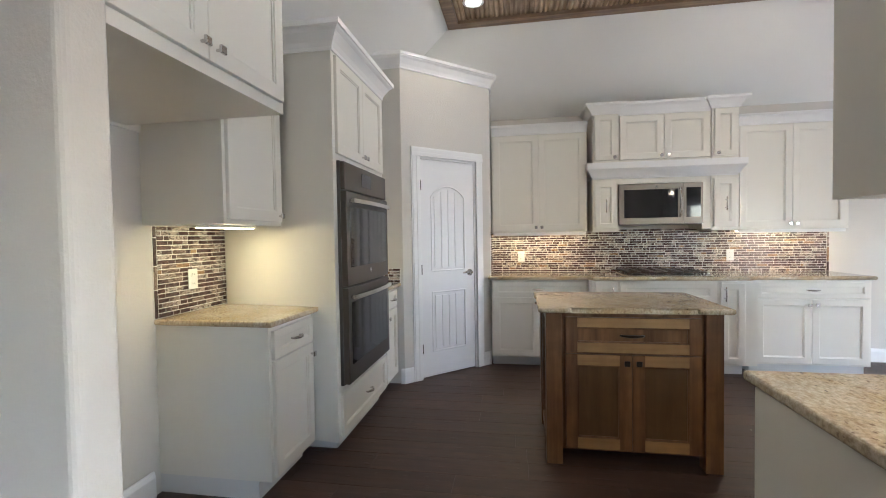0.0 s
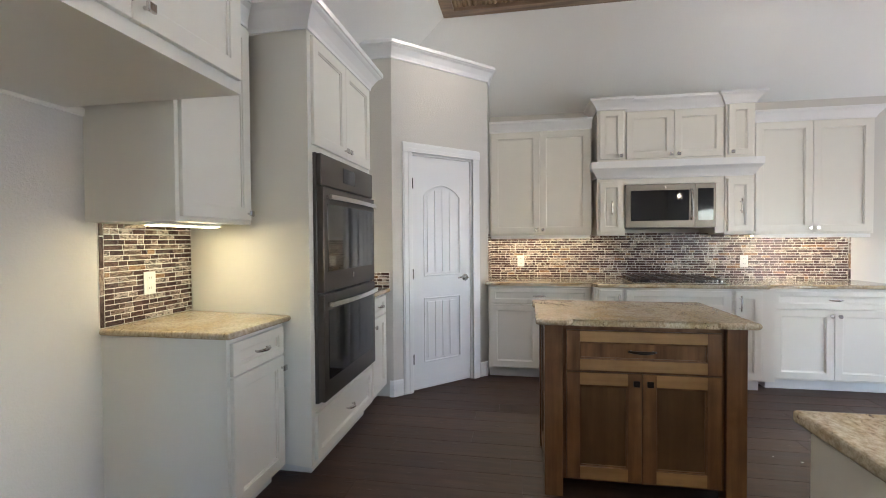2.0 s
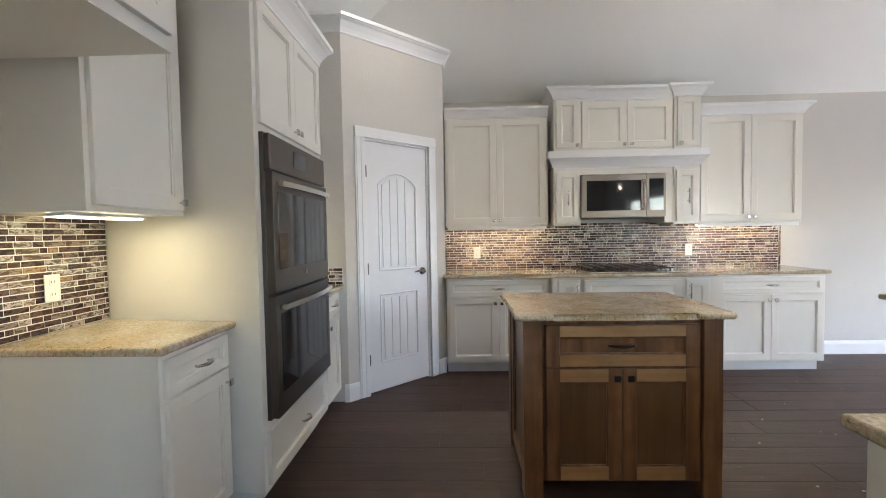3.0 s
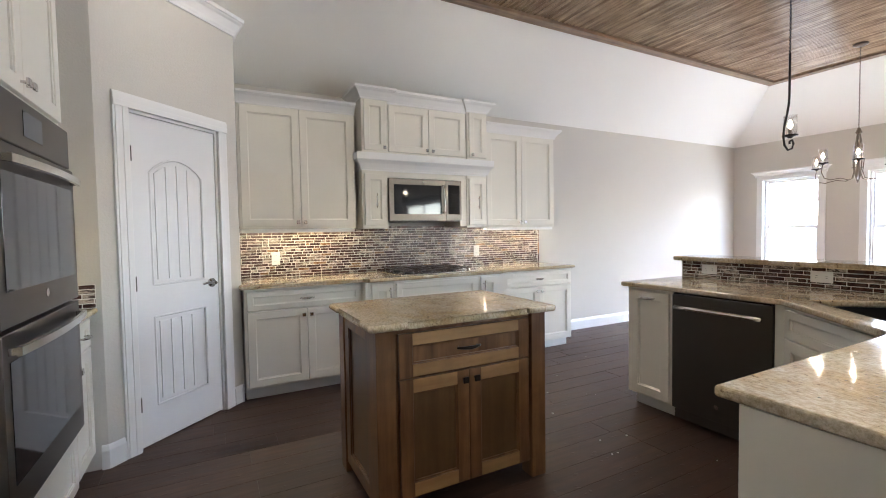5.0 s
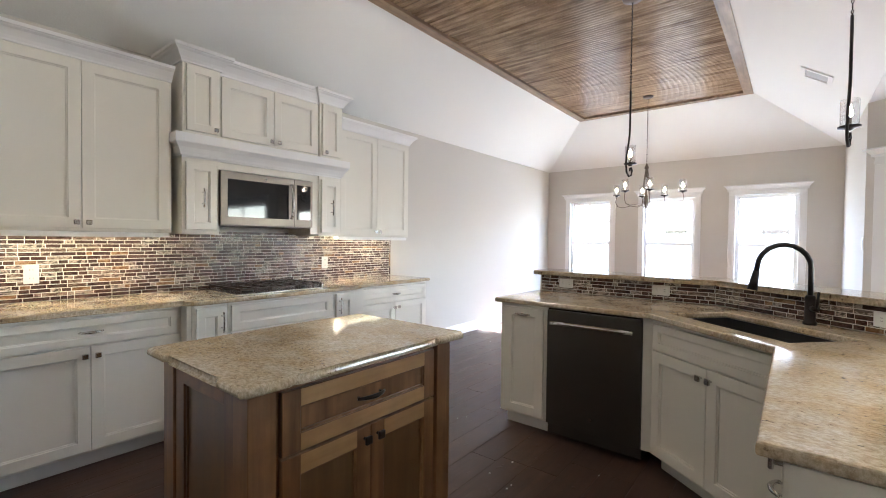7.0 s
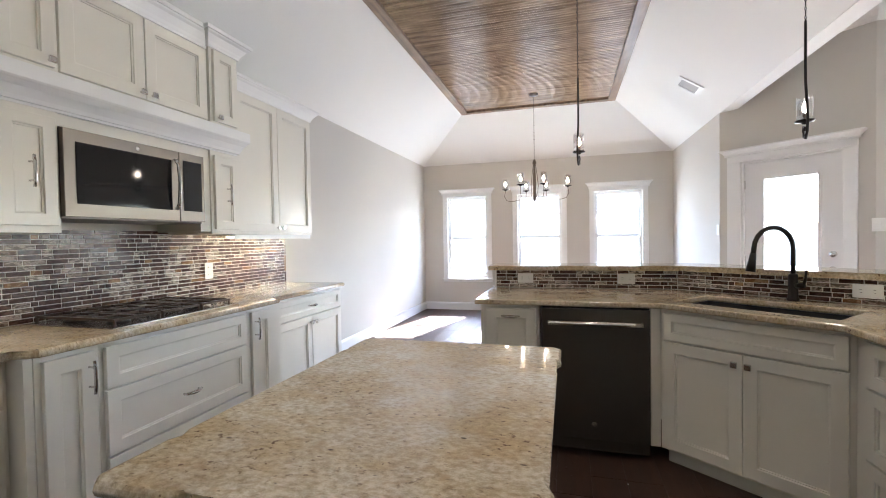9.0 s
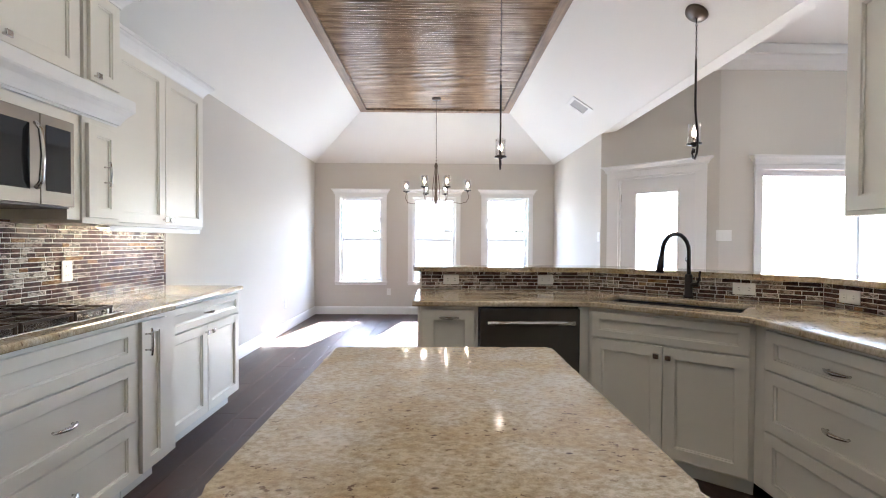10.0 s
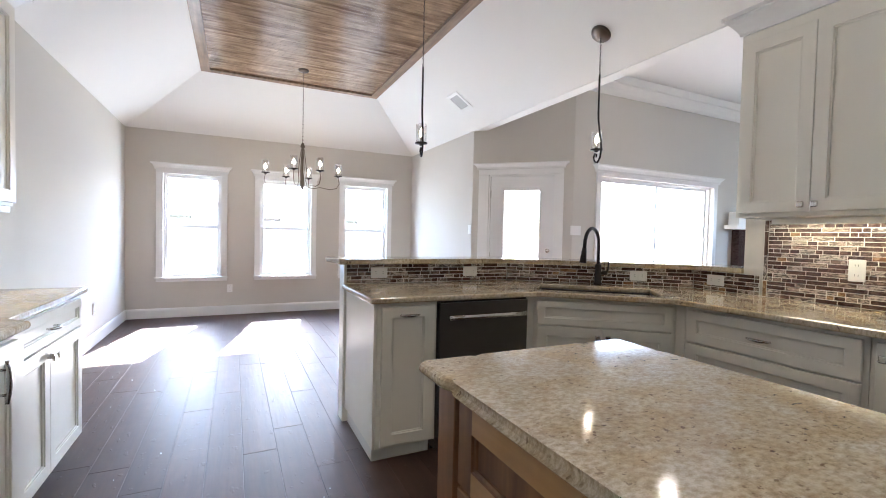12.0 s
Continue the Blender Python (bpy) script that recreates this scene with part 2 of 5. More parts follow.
def prism(bm, pts, z0, z1, bev=0.0, seg=2):
    """A flat outline (x, y), counter-clockwise, raised from z0 to z1; bev rounds its upper and lower rims."""
    lo = [bm.verts.new((x, y, z0)) for x, y in pts]
    hi = [bm.verts.new((x, y, z1)) for x, y in pts]
    n = len(pts)
    bm.faces.new(lo[::-1])
    bm.faces.new(hi)
    for k in range(n):
        bm.faces.new((lo[k], lo[(k + 1) % n], hi[(k + 1) % n], hi[k]))
    if bev:
        rims = [e for e in bm.edges if e.verts[0] in hi and e.verts[1] in hi or e.verts[0] in lo and e.verts[1] in lo]
        bmesh.ops.bevel(bm, geom=rims, offset=bev, segments=seg, profile=0.5, affect="EDGES")


def face(bm, *pts):
    return bm.faces.new([bm.verts.new(p) for p in pts])


def slab(bm, pts, thick):
    """A polygon in space, thickened along its normal."""
    vs = [Vector(p) for p in pts]
    n = (vs[1] - vs[0]).cross(vs[2] - vs[0]).normalized() * thick
    a = [bm.verts.new(v) for v in vs]
    b = [bm.verts.new(v + n) for v in vs]
    bm.faces.new(a[::-1])
    bm.faces.new(b)
    k = len(a)
    for i in range(k):
        bm.faces.new((a[i], a[(i + 1) % k], b[(i + 1) % k], b[i]))


def cyl(bm, p, q, r, seg=12, r2=None):
    """A rod from p to q."""
    p, q = Vector(p), Vector(q)
    d = q - p
    m = Matrix.Translation((p + q) / 2) @ d.to_track_quat("Z", "Y").to_matrix().to_4x4()
    return bmesh.ops.create_cone(bm, cap_ends=True, segments=seg, radius1=r, radius2=r if r2 is None else r2, depth=d.length, matrix=m)


def tube(bm, pts, r, seg=8):
    """A bent rod through the points."""
    pts = [Vector(p) for p in pts]
    rings = []
    up = Vector((0.13, 0.27, 0.95))
    for k, p in enumerate(pts):
        d = (pts[min(k + 1, len(pts) - 1)] - pts[max(k - 1, 0)]).normalized()
        a = d.cross(up)
        if a.length < 0.2:
            a = d.cross(Vector((1, 0, 0)))
        a.normalize()
        b = d.cross(a)
        rr = r[k] if isinstance(r, (list, tuple)) else r
        rings.append([bm.verts.new(p + (a * math.cos(t) + b * math.sin(t)) * rr) for t in (2 * math.pi * i / seg for i in range(seg))])
    for u, v in zip(rings, rings[1:]):
        for i in range(seg):
            bm.faces.new((u[i], u[(i + 1) % seg], v[(i + 1) % seg], v[i]))
    bm.faces.new(rings[0][::-1])
    bm.faces.new(rings[-1])


def lathe(bm, prof, m=None, seg=20):
    """A turned shape: (radius, height) pairs round z."""
    rings = []
    for r, z in prof:
        ring = []
        for i in range(seg):
            t = 2 * math.pi * i / seg
            p = Vector((r * math.cos(t), r * math.sin(t), z))
            ring.append(bm.verts.new(m @ p if m else p))
        rings.append(ring)
    for u, v in zip(rings, rings[1:]):
        for i in range(seg):
            bm.faces.new((u[i], u[(i + 1) % seg], v[(i + 1) % seg], v[i]))
    return rings


def sweep(bm, path, prof, closed=False):
    """A moulding: the profile's (out, up) pairs carried along a flat path of (x, y, z), out to the right of the way, with mitred corners."""
    P = [Vector(p) for p in path]
    n = len(P)
    rows = []
    for k in range(n):
        a = (P[k] - P[k - 1]) if (k or closed) else (P[1] - P[0])
        b = (P[(k + 1) % n] - P[k]) if (k < n - 1 or closed) else a
        a, b = a.normalized(), b.normalized()
        na, nb = Vector((a.y, -a.x, 0)), Vector((b.y, -b.x, 0))
        mm = (na + nb) / (1 + na.dot(nb))
        rows.append([bm.verts.new(P[k] + mm * o + Vector((0, 0, u))) for o, u in prof])
    q = len(prof)
    for k in range(n if closed else n - 1):
        u, v = rows[k], rows[(k + 1) % n]
        for i in range(q):
            bm.faces.new((u[i], u[(i + 1) % q], v[(i + 1) % q], v[i]))
    if not closed:
        bm.faces.new(rows[0][::-1])
        bm.faces.new(rows[-1])


def frame_ring(bm, x0, x1, z0, z1, p0, p1, q0, q1, y0, y1):
    """A flat frame round an opening (p0, p1, q0, q1), from y0 at the front to y1."""
    def loop_(a, b, c, d, y):
        return [bm.verts.new(p) for p in ((a, y, c), (b, y, c), (b, y, d), (a, y, d))]
    ls = [loop_(x0, x1, z0, z1, y1), loop_(x0, x1, z0, z1, y0 + 0.002), loop_(x0 + 0.002, x1 - 0.002, z0 + 0.002, z1 - 0.002, y0), loop_(p0, p1, q0, q1, y0), loop_(p0, p1, q0, q1, y1)]
    for u, v in zip(ls, ls[1:] + ls[:1]):
        for k in range(4):
            bm.faces.new((u[k], u[(k + 1) % 4], v[(k + 1) % 4], v[k]))


def make(name, bm, mat, smooth=False):
    bmesh.ops.recalc_face_normals(bm, faces=bm.faces)
    me = bpy.data.meshes.new(name)
    bm.to_mesh(me)
    bm.free()
    me.materials.append(mat)
    if smooth:
        for p in me.polygons:
            p.use_smooth = True
    return new(name, me)


def part(name, bm, mat, parent, label="", smooth=False, at=None):
    """ONE mesh under a thing or a part."""
    ob = make(name, bm, mat, smooth)
    ob.parent = parent
    if at is not None:
        ob.matrix_basis = at
    if label:
        ob["label"] = label
    return ob


def thing(name, m, label, category, group=""):
    ob = new(name)
    ob.matrix_basis = m
    ob.empty_display_size = 0.1
    return tagged(ob, label, category, group)


def structure(name, bm, mat, label="", category="", smooth=False):
    ob = make(name, bm, mat, smooth)
    return tagged(ob, label, category, kind="structure")


# ---- plan ----
XL, XF, YN, YS = -2.03, 7.12, 6.52, 2.37      # kitchen and nook: west, east, north, south faces
ZW, ZT = 2.62, 3.24                            # foot and head of the sloped ceiling
TX0, TX1, TY0, TY1 = -0.77, 6.20, 3.31, 5.57   # the flat timber ceiling
DOORWALL = ((4.93, 2.37), (4.06, 1.45))
XW = 4.06                                      # living room's window wall
ZL = 3.30                                      # living room ceiling
PEND1, PTURN = (3.005, 3.904), -12
# First one known; the other three are unseen, added to complete the grid.
CANS = [(-0.50, 5.17), (1.71, 5.20), (-0.50, 3.70), (1.71, 3.70)]
P1, P2 = (-1.175, 5.32), (-0.435, 6.04)        # pantry's slanted wall

# ---- walls ----
def wall_with_holes(name, a, b, z0, z1, thick, holes, mat=WALL, label="", cat="wall"):
    """An upright wall whose inner face runs from a to b (the room on its left), pierced by holes (s0, s1, z0, z1) along it."""
    a, b = Vector((*a, 0)), Vector((*b, 0))
    d = (b - a)
    L = d.length
    d.normalize()
    m = Matrix.Translation(a) @ Matrix(((d.x, d.y, 0, 0), (d.y, -d.x, 0, 0), (0, 0, 1, 0), (0, 0, 0, 1)))
    bm = bmesh.new()
    cuts = sorted({0.0, L, *(h[0] for h in holes), *(h[1] for h in holes)})
    for s0, s1 in zip(cuts, cuts[1:]):
        inside = sorted([h for h in holes if h[0] <= s0 + 1e-6 and h[1] >= s1 - 1e-6], key=lambda h: h[2])
        z = z0
        for h in inside:
            if h[2] > z + 1e-4:
                box(bm, s0, s1, 0, thick, z, h[2], m=m)
            z = h[3]
        box(bm, s0, s1, 0, thick, z, z1, m=m)
    return structure(name, bm, mat, label or "painted drywall wall", cat), m


wall_with_holes("wall_north", (XF, YN), (P2[0] - 1.7, YN), 0, 3.6, 0.14, [], label="greige painted drywall wall behind the cooking range")
WINS = [(5.36, 6.08), (4.08, 4.82), (2.82, 3.55)]   # nook windows, y from and to
WZ = (0.57, 2.03)
wall_with_holes("wall_east", (XF, YS - 0.14), (XF, YN + 0.14), 0, 3.6, 0.14, [(y0 - YS + 0.14, y1 - YS + 0.14, *WZ) for y0, y1 in WINS], label="greige nook wall with three windows")
wall_with_holes("wall_south_nook", (DOORWALL[0][0], YS), (XF, YS), 0, 3.6, 0.14, [], label="greige short nook wall")
DL = math.dist(*DOORWALL)
wall_with_holes("wall_door", DOORWALL[1], DOORWALL[0], 0, 3.6, 0.14, [(DL - 1.06, DL - 0.22, 0.0, 2.04)], label="greige slanted wall with the patio door")
wall_with_holes("wall_living_east", (XW, -3.0), (XW, 1.45), 0, 3.6, 0.14, [(1.77, 4.00, 0.75, 2.04)], label="greige living room wall with a wide window")
# Unseen wall; its opening is made up to let cool light in.
wall_with_holes("wall_living_south", (-4.0, -3.0), (XW + 0.14, -3.0), 0, 3.6, 0.14, [(5.3, 6.7, 1.3, 2.0)], label="greige living room wall")
wall_with_holes("wall_living_west", (-4.0, 2.44), (-4.0, -3.0), 0, 3.6, 0.14, [], label="greige living room wall")
wall_with_holes("wall_west", (XL, YN), (XL, 2.42), 0, 3.6, 0.14, [], label="greige kitchen wall behind the ovens")

# the refrigerator alcove's near wall, with a rounded end
bm = bmesh.new()
pts = [(-4.0, 2.42), (-4.0, 2.30)]
for k in range(5):
    t = -math.pi / 2 + k * math.pi / 8
    pts.append((-1.128 + 0.022 * math.cos(t), 2.322 + 0.022 * math.sin(t)))
for k in range(5):
    t = k * math.pi / 8
    pts.append((-1.128 + 0.022 * math.cos(t), 2.398 + 0.022 * math.sin(t)))
prism(bm, pts, 0, 3.2)
structure("wall_alcove", bm, WALL, "greige wall end with a rounded corner", "wall")

# the pantry box
bm = bmesh.new()
PZ = 2.88
def pantry_wall():
    a, b = Vector((*P1, 0)), Vector((*P2, 0))
    d = (b - a).normalized()
    n = Vector((-d.y, d.x, 0))
    m = Matrix.Translation(a) @ Matrix(((d.x, n.x, 0, 0), (d.y, n.y, 0, 0), (0, 0, 1, 0), (0, 0, 0, 1)))
    L = (b - a).length
    for s0, s1, z0, z1 in ((0, 0.18, 0, PZ), (0.18, 0.84, 2.06, PZ), (0.84, L, 0, PZ)):
        box(bm, s0, s1, 0, 0.12, z0, z1, m=m)
    return m, L


PM, PL = pantry_wall()
box(bm, XL, P1[0], P1[1], P1[1] + 0.12, 0, PZ)
box(bm, P2[0] - 0.12, P2[0], P2[1], YN, 0, PZ)
box(bm, XL, P2[0], YN - 0.1, YN - 0.002, 0, PZ)
structure("wall_pantry", bm, WALL, "beige walls of the corner pantry", "wall")
bm = bmesh.new()
prism(bm, [(XL, P1[1]), P1, P2, (P2[0], YN), (XL, YN)], PZ, PZ + 0.05)
structure("pantry_top", bm, CEIL, "flat painted top of the pantry", "ceiling")

# ---- floor ----
bm = bmesh.new()
box(bm, -4.2, XF + 0.1, -3.1, YN + 0.1, -0.12, -0.004)
structure("floor", bm, FLOORW, "dark stained hardwood plank floor", "floor")
bm = bmesh.new()
box(bm, -200, 200, -200, 200, -0.30, -0.15)
structure("ground", bm, nodes("dry_lawn", (0.22, 0.20, 0.12), 0.9)[0], "pale lawn outside the windows", "ground")

# ---- ceilings ----
bm = bmesh.new()
S = 0.06
slab(bm, [(TX0, TY1, ZT), (TX1, TY1, ZT), (XF, YN, ZW), (XL, YN, ZW)][::-1], -S)
slab(bm, [(TX1, TY1, ZT), (TX1, TY0, ZT), (XF, YS, ZW), (XF, YN, ZW)][::-1], -S)
slab(bm, [(TX1, TY0, ZT), (TX0, TY0, ZT), (XL, YS, ZW), (XF, YS, ZW)][::-1], -S)
slab(bm, [(TX0, TY0, ZT), (TX0, TY1, ZT), (XL, YN, ZW), (XL, YS, ZW)][::-1], -S)
structure("ceiling", bm, CEIL, "white sloped tray ceiling", "ceiling")
bm = bmesh.new()
box(bm, TX0 - 0.05, TX1 + 0.05, TY0 - 0.05, TY1 + 0.05, ZT + 0.03, ZT + 0.08)
structure("ceiling_timber", bm, BEAD, "brown stained beadboard ceiling panel", "ceiling")
bm = bmesh.new()
sweep(bm, [(TX0, TY0, ZT), (TX0, TY1, ZT), (TX1, TY1, ZT), (TX1, TY0, ZT)], [(0, -0.012), (0.10, -0.012), (0.10, 0.028), (0, 0.028)], closed=True)
structure("trim_timber_frame", bm, FRAMEW, "rough brown timber frame round the ceiling panel", "trim")
bm = bmesh.new()
box(bm, -4.1, 5.2, -3.1, YS - 0.02, ZL, ZL + 0.08)
structure("ceiling_living", bm, CEIL, "white flat living room ceiling", "ceiling")
bm = bmesh.new()
box(bm, XL, XF, YS - 0.135, YS - 0.001, 2.615, ZL)
structure("beam_header", bm, CEIL, "painted header between kitchen and living room", "beam")

# Unseen cover added against light leaks, notched so the window and patio door stay lit.
bm = bmesh.new()
box(bm, -4.3, 4.3, -3.3, 6.8, 3.60, 3.72)
box(bm, 4.3, 7.5, 2.22, 6.8, 3.60, 3.72)
box(bm, 4.3, 5.2, 1.5, 2.22, 3.60, 3.72)
structure("roof", bm, CEIL, "unseen slab added above the rooms to shut out sun and sky", "roof")
CT, CTU = 0.914, 0.882

# ---- openings: windows, doors, trim ----
def frame_of(x, y, z=0.0, turn=0.0):
    """A standing place: x to the viewer's right along the front, y into the thing."""
    return pose(x, y, z, 0, 0, turn)


CAP = [(0, 0), (0.022, 0), (0.022, 0.035), (0.03, 0.045), (0.045, 0.075), (0.07, 0.10), (0.075, 0.10), (0.075, 0.12), (0, 0.12)]


def window(name, m, w, z0, z1, label, slider=False, thick=0.14):
    """A window in its opening: casing, head, sill, frame, sashes and panes; m is the foot of the opening at the inner face, x along it, y outwards."""
    base = bmesh.new()
    for x in (-0.085, w):
        box(base, x, x + 0.085, -0.02, 0, z0 - 0.02, z1, 0.003)
    box(base, -0.085, w + 0.085, -0.024, 0, z1, z1 + 0.05, 0.003)
    ob = structure(name, base, TRIM, label, "window")
    ob.matrix_basis = m
    bm = bmesh.new()
    sweep(bm, [(-0.085, 0.0, z1 + 0.05), (-0.085, -0.022, z1 + 0.05), (w + 0.085, -0.022, z1 + 0.05), (w + 0.085, 0.0, z1 + 0.05)], [(o * 0.8, u * 0.75) for o, u in CAP])
    part("window_head", bm, TRIM, ob, "white crown moulded head")
    bm = bmesh.new()
    box(bm, -0.085, w + 0.085, -0.022, 0, z0 - 0.062, z0 - 0.022, 0.003)
    box(bm, -0.10, w + 0.10, -0.035, 0.0, z0 - 0.020, z0, 0.004)
    part("window_sill", bm, TRIM, ob)
    bm = bmesh.new()
    f = 0.024
    y0, y1 = 0.05, 0.13
    box(bm, 0.001, f, y0, y1, z0 + 0.001, z1 - 0.001)
    box(bm, w - f, w - 0.001, y0, y1, z0 + 0.001, z1 - 0.001)
    box(bm, f, w - f, y0, y1, z0 + 0.001, z0 + f)
    box(bm, f, w - f, y0, y1, z1 - f, z1 - 0.001)
    part("window_frame", bm, TRIM, ob)
    zm = (z0 + z1) / 2
    spans = [(f, w / 2, z0 + f, z1 - f), (w / 2, w - f, z0 + f, z1 - f)] if slider else [(f, w - f, z0 + f, zm), (f, w - f, zm, z1 - f)]
    for k, (a, b, c, d) in enumerate(spans):
        bm = bmesh.new()
        s, yy = (0.034 if slider else 0.024), 0.065 + 0.028 * k
        box(bm, a, a + s, yy, yy + 0.024, c, d)
        box(bm, b - s, b, yy, yy + 0.024, c, d)
        box(bm, a + s, b - s, yy, yy + 0.024, c, c + s)
        box(bm, a + s, b - s, yy, yy + 0.024, d - s, d)
        sash = part("sash", bm, TRIM, ob)
        bm = bmesh.new()
        box(bm, a + s, b - s, yy + 0.010, yy + 0.014, c + s, d - s)
        p = part("pane", bm, PANE, sash, "clear window glass")
        p.visible_shadow = False
    return ob


for k, (y0, y1) in enumerate(WINS):
    window(f"window_{k + 1}", frame_of(XF, y1, 0, -90), y1 - y0, *WZ, "white double-hung window with crown head trim in the nook")
window("window_4", frame_of(XW, 1.00, 0, -90), 2.23, 0.75, 2.04, "wide white sliding window with crown head trim", slider=True)

# patio door
DA = math.degrees(math.atan2(DOORWALL[0][1] - DOORWALL[1][1], DOORWALL[0][0] - DOORWALL[1][0]))
ux, uy = math.cos(radians(DA)), math.sin(radians(DA))
dm = frame_of(DOORWALL[0][0] - 0.22 * ux, DOORWALL[0][1] - 0.22 * uy, 0, DA - 180)
W_ = 0.84
bm = bmesh.new()
for x0, x1 in ((-0.135, 0), (W_, W_ + 0.095)):
    box(bm, x0, x1, -0.02, 0, 0, 2.04, 0.003)
box(bm, -0.135, W_ + 0.095, -0.024, 0, 2.04, 2.11, 0.003)
box(bm, 0.0, 0.02, 0, 0.14, 0, 2.04)
box(bm, W_ - 0.02, W_, 0, 0.14, 0, 2.04)
box(bm, 0.02, W_ - 0.02, 0, 0.14, 2.02, 2.04)
sweep(bm, [(-0.135, 0.0, 2.11), (-0.135, -0.022, 2.11), (W_ + 0.095, -0.022, 2.11), (W_ + 0.095, 0, 2.11)], [(o * 0.8, u * 0.6) for o, u in CAP])
door1 = structure("door_1", bm, TRIM, "closed white patio door with one tall glass light", "door")
door1.matrix_basis = dm
bm = bmesh.new()
box(bm, 0.02, 0.17, 0.03, 0.075, 0.012, 2.02)
box(bm, W_ - 0.17, W_ - 0.02, 0.03, 0.075, 0.012, 2.02)
box(bm, 0.17, W_ - 0.17, 0.03, 0.075, 0.012, 0.30)
box(bm, 0.17, W_ - 0.17, 0.03, 0.075, 1.87, 2.02)
leaf = part("door_leaf", bm, DOOR, door1)
bm = bmesh.new()
for a, b, c, d in ((0.17, 0.20, 0.30, 1.87), (W_ - 0.20, W_ - 0.17, 0.30, 1.87), (0.20, W_ - 0.20, 0.30, 0.33), (0.20, W_ - 0.20, 1.84, 1.87)):
    box(bm, a, b, 0.022, 0.083, c, d, 0.003)
part("glazing_bead", bm, DOOR, leaf)
bm = bmesh.new()
box(bm, 0.20, W_ - 0.20, 0.050, 0.054, 0.33, 1.84)
part("pane", bm, PANE, leaf, "clear door glass").visible_shadow = False
bm = bmesh.new()
lathe(bm, [(0.0, 0), (0.03, 0), (0.03, 0.012), (0.012, 0.018), (0.012, 0.03), (0.026, 0.04), (0.026, 0.06), (0.0, 0.066)], pose(W_ - 0.085, 0.03, 0.94, 90))
lathe(bm, [(0.0, 0), (0.028, 0), (0.028, 0.02), (0.0, 0.022)], pose(W_ - 0.085, 0.03, 1.085, 90))
part("door_handle", bm, CHROME, leaf, "satin nickel knob and deadbolt", True)
for z in (0.25, 1.0, 1.8):
    bm = bmesh.new()
    box(bm, 0.012, 0.026, 0.018, 0.03, z - 0.045, z + 0.045)
    part("hinge", bm, CHROME, door1)

# pantry door on the slanted wall
bm = bmesh.new()
S0, S1, DH = 0.18, 0.84, 2.06
for a, b in ((S0 - 0.085, S0), (S1, S1 + 0.085)):
    for o, t in ((0, 0.014), (0.012, 0.020), (0.05, 0.024)):
        x0 = a + o if a < S0 - 0.01 and a < S1 - 0.3 else a
        x1 = b if a < S0 - 0.01 and a < S1 - 0.3 else b - o
        box(bm, x0 if x0 == a else a + 0.085 - (0.085 - o), x1, -t, 0, 0, DH, 0.002)
for o, t in ((0, 0.014), (0.012, 0.020), (0.05, 0.024)):
    box(bm, S0 - 0.085, S1 + 0.085, -t, 0, DH, DH + 0.085 - o, 0.002)
box(bm, S0, S0 + 0.018, 0, 0.12, 0, DH)
box(bm, S1 - 0.018, S1, 0, 0.12, 0, DH)
box(bm, S0 + 0.018, S1 - 0.018, 0, 0.12, DH - 0.018, DH)
door2 = structure("door_2", bm, TRIM, "closed white arched two-panel pantry door in white casing", "door")
door2.matrix_basis = PM
bm = bmesh.new()
a, b, zt = S0 + 0.021, S1 - 0.021, DH - 0.021
box(bm, a, b, 0.020, 0.055, 0.010, zt)
SL = 0.115
def ring_panel(x0, x1, z0, z1, arch):
    """Stiles and rails proud of the door's sunk panels, by way of one frame around an opening with an arched head."""
    top = [(x0 + (x1 - x0) * k / 12, z1 + arch * math.sin(math.pi * k / 12) ** 0.8) for k in range(13)]
    return [(x0, z0), *[(x, z) for x, z in top], (x1, z0)]


pa, pb = a + SL, b - SL
low, high = ring_panel(pa, pb, 0.24, 0.80, 0.0), ring_panel(pa, pb, 1.00, 1.70, 0.10)
# face sheet with two openings: side stiles, rails and an arched head
Y = 0.008
for x0, x1 in ((a, pa), (pb, b)):
    box(bm, x0, x1, Y, 0.020, 0.010, zt)
box(bm, pa, pb, Y, 0.020, 0.010, 0.24)
box(bm, pa, pb, Y, 0.020, 0.80, 1.00)
arc = [(x, z) for x, z in high[1:-1]]
for (x0, z0), (x1, z1) in zip(arc, arc[1:]):
    vs = [bm.verts.new((x, y, z)) for y in (Y, 0.020) for x, z in ((x0, z0), (x1, z1), (x1, zt), (x0, zt))]
    bm.faces.new(vs[:4]); bm.faces.new(vs[4:][::-1])
    bm.faces.new((vs[0], vs[1], vs[5], vs[4]))
# moulded lip round each sunk panel
for pts in (low, high):
    path3 = [(x, 0.0, z) for x, z in pts] + [(pts[0][0], 0.0, pts[0][1])]
    for (x0, _, z0), (x1, _, z1) in zip(path3, path3[1:]):
        cyl(bm, (x0, 0.012, z0), (x1, 0.012, z1), 0.0085, 6)
leaf2 = part("door_leaf", bm, DOOR, door2)
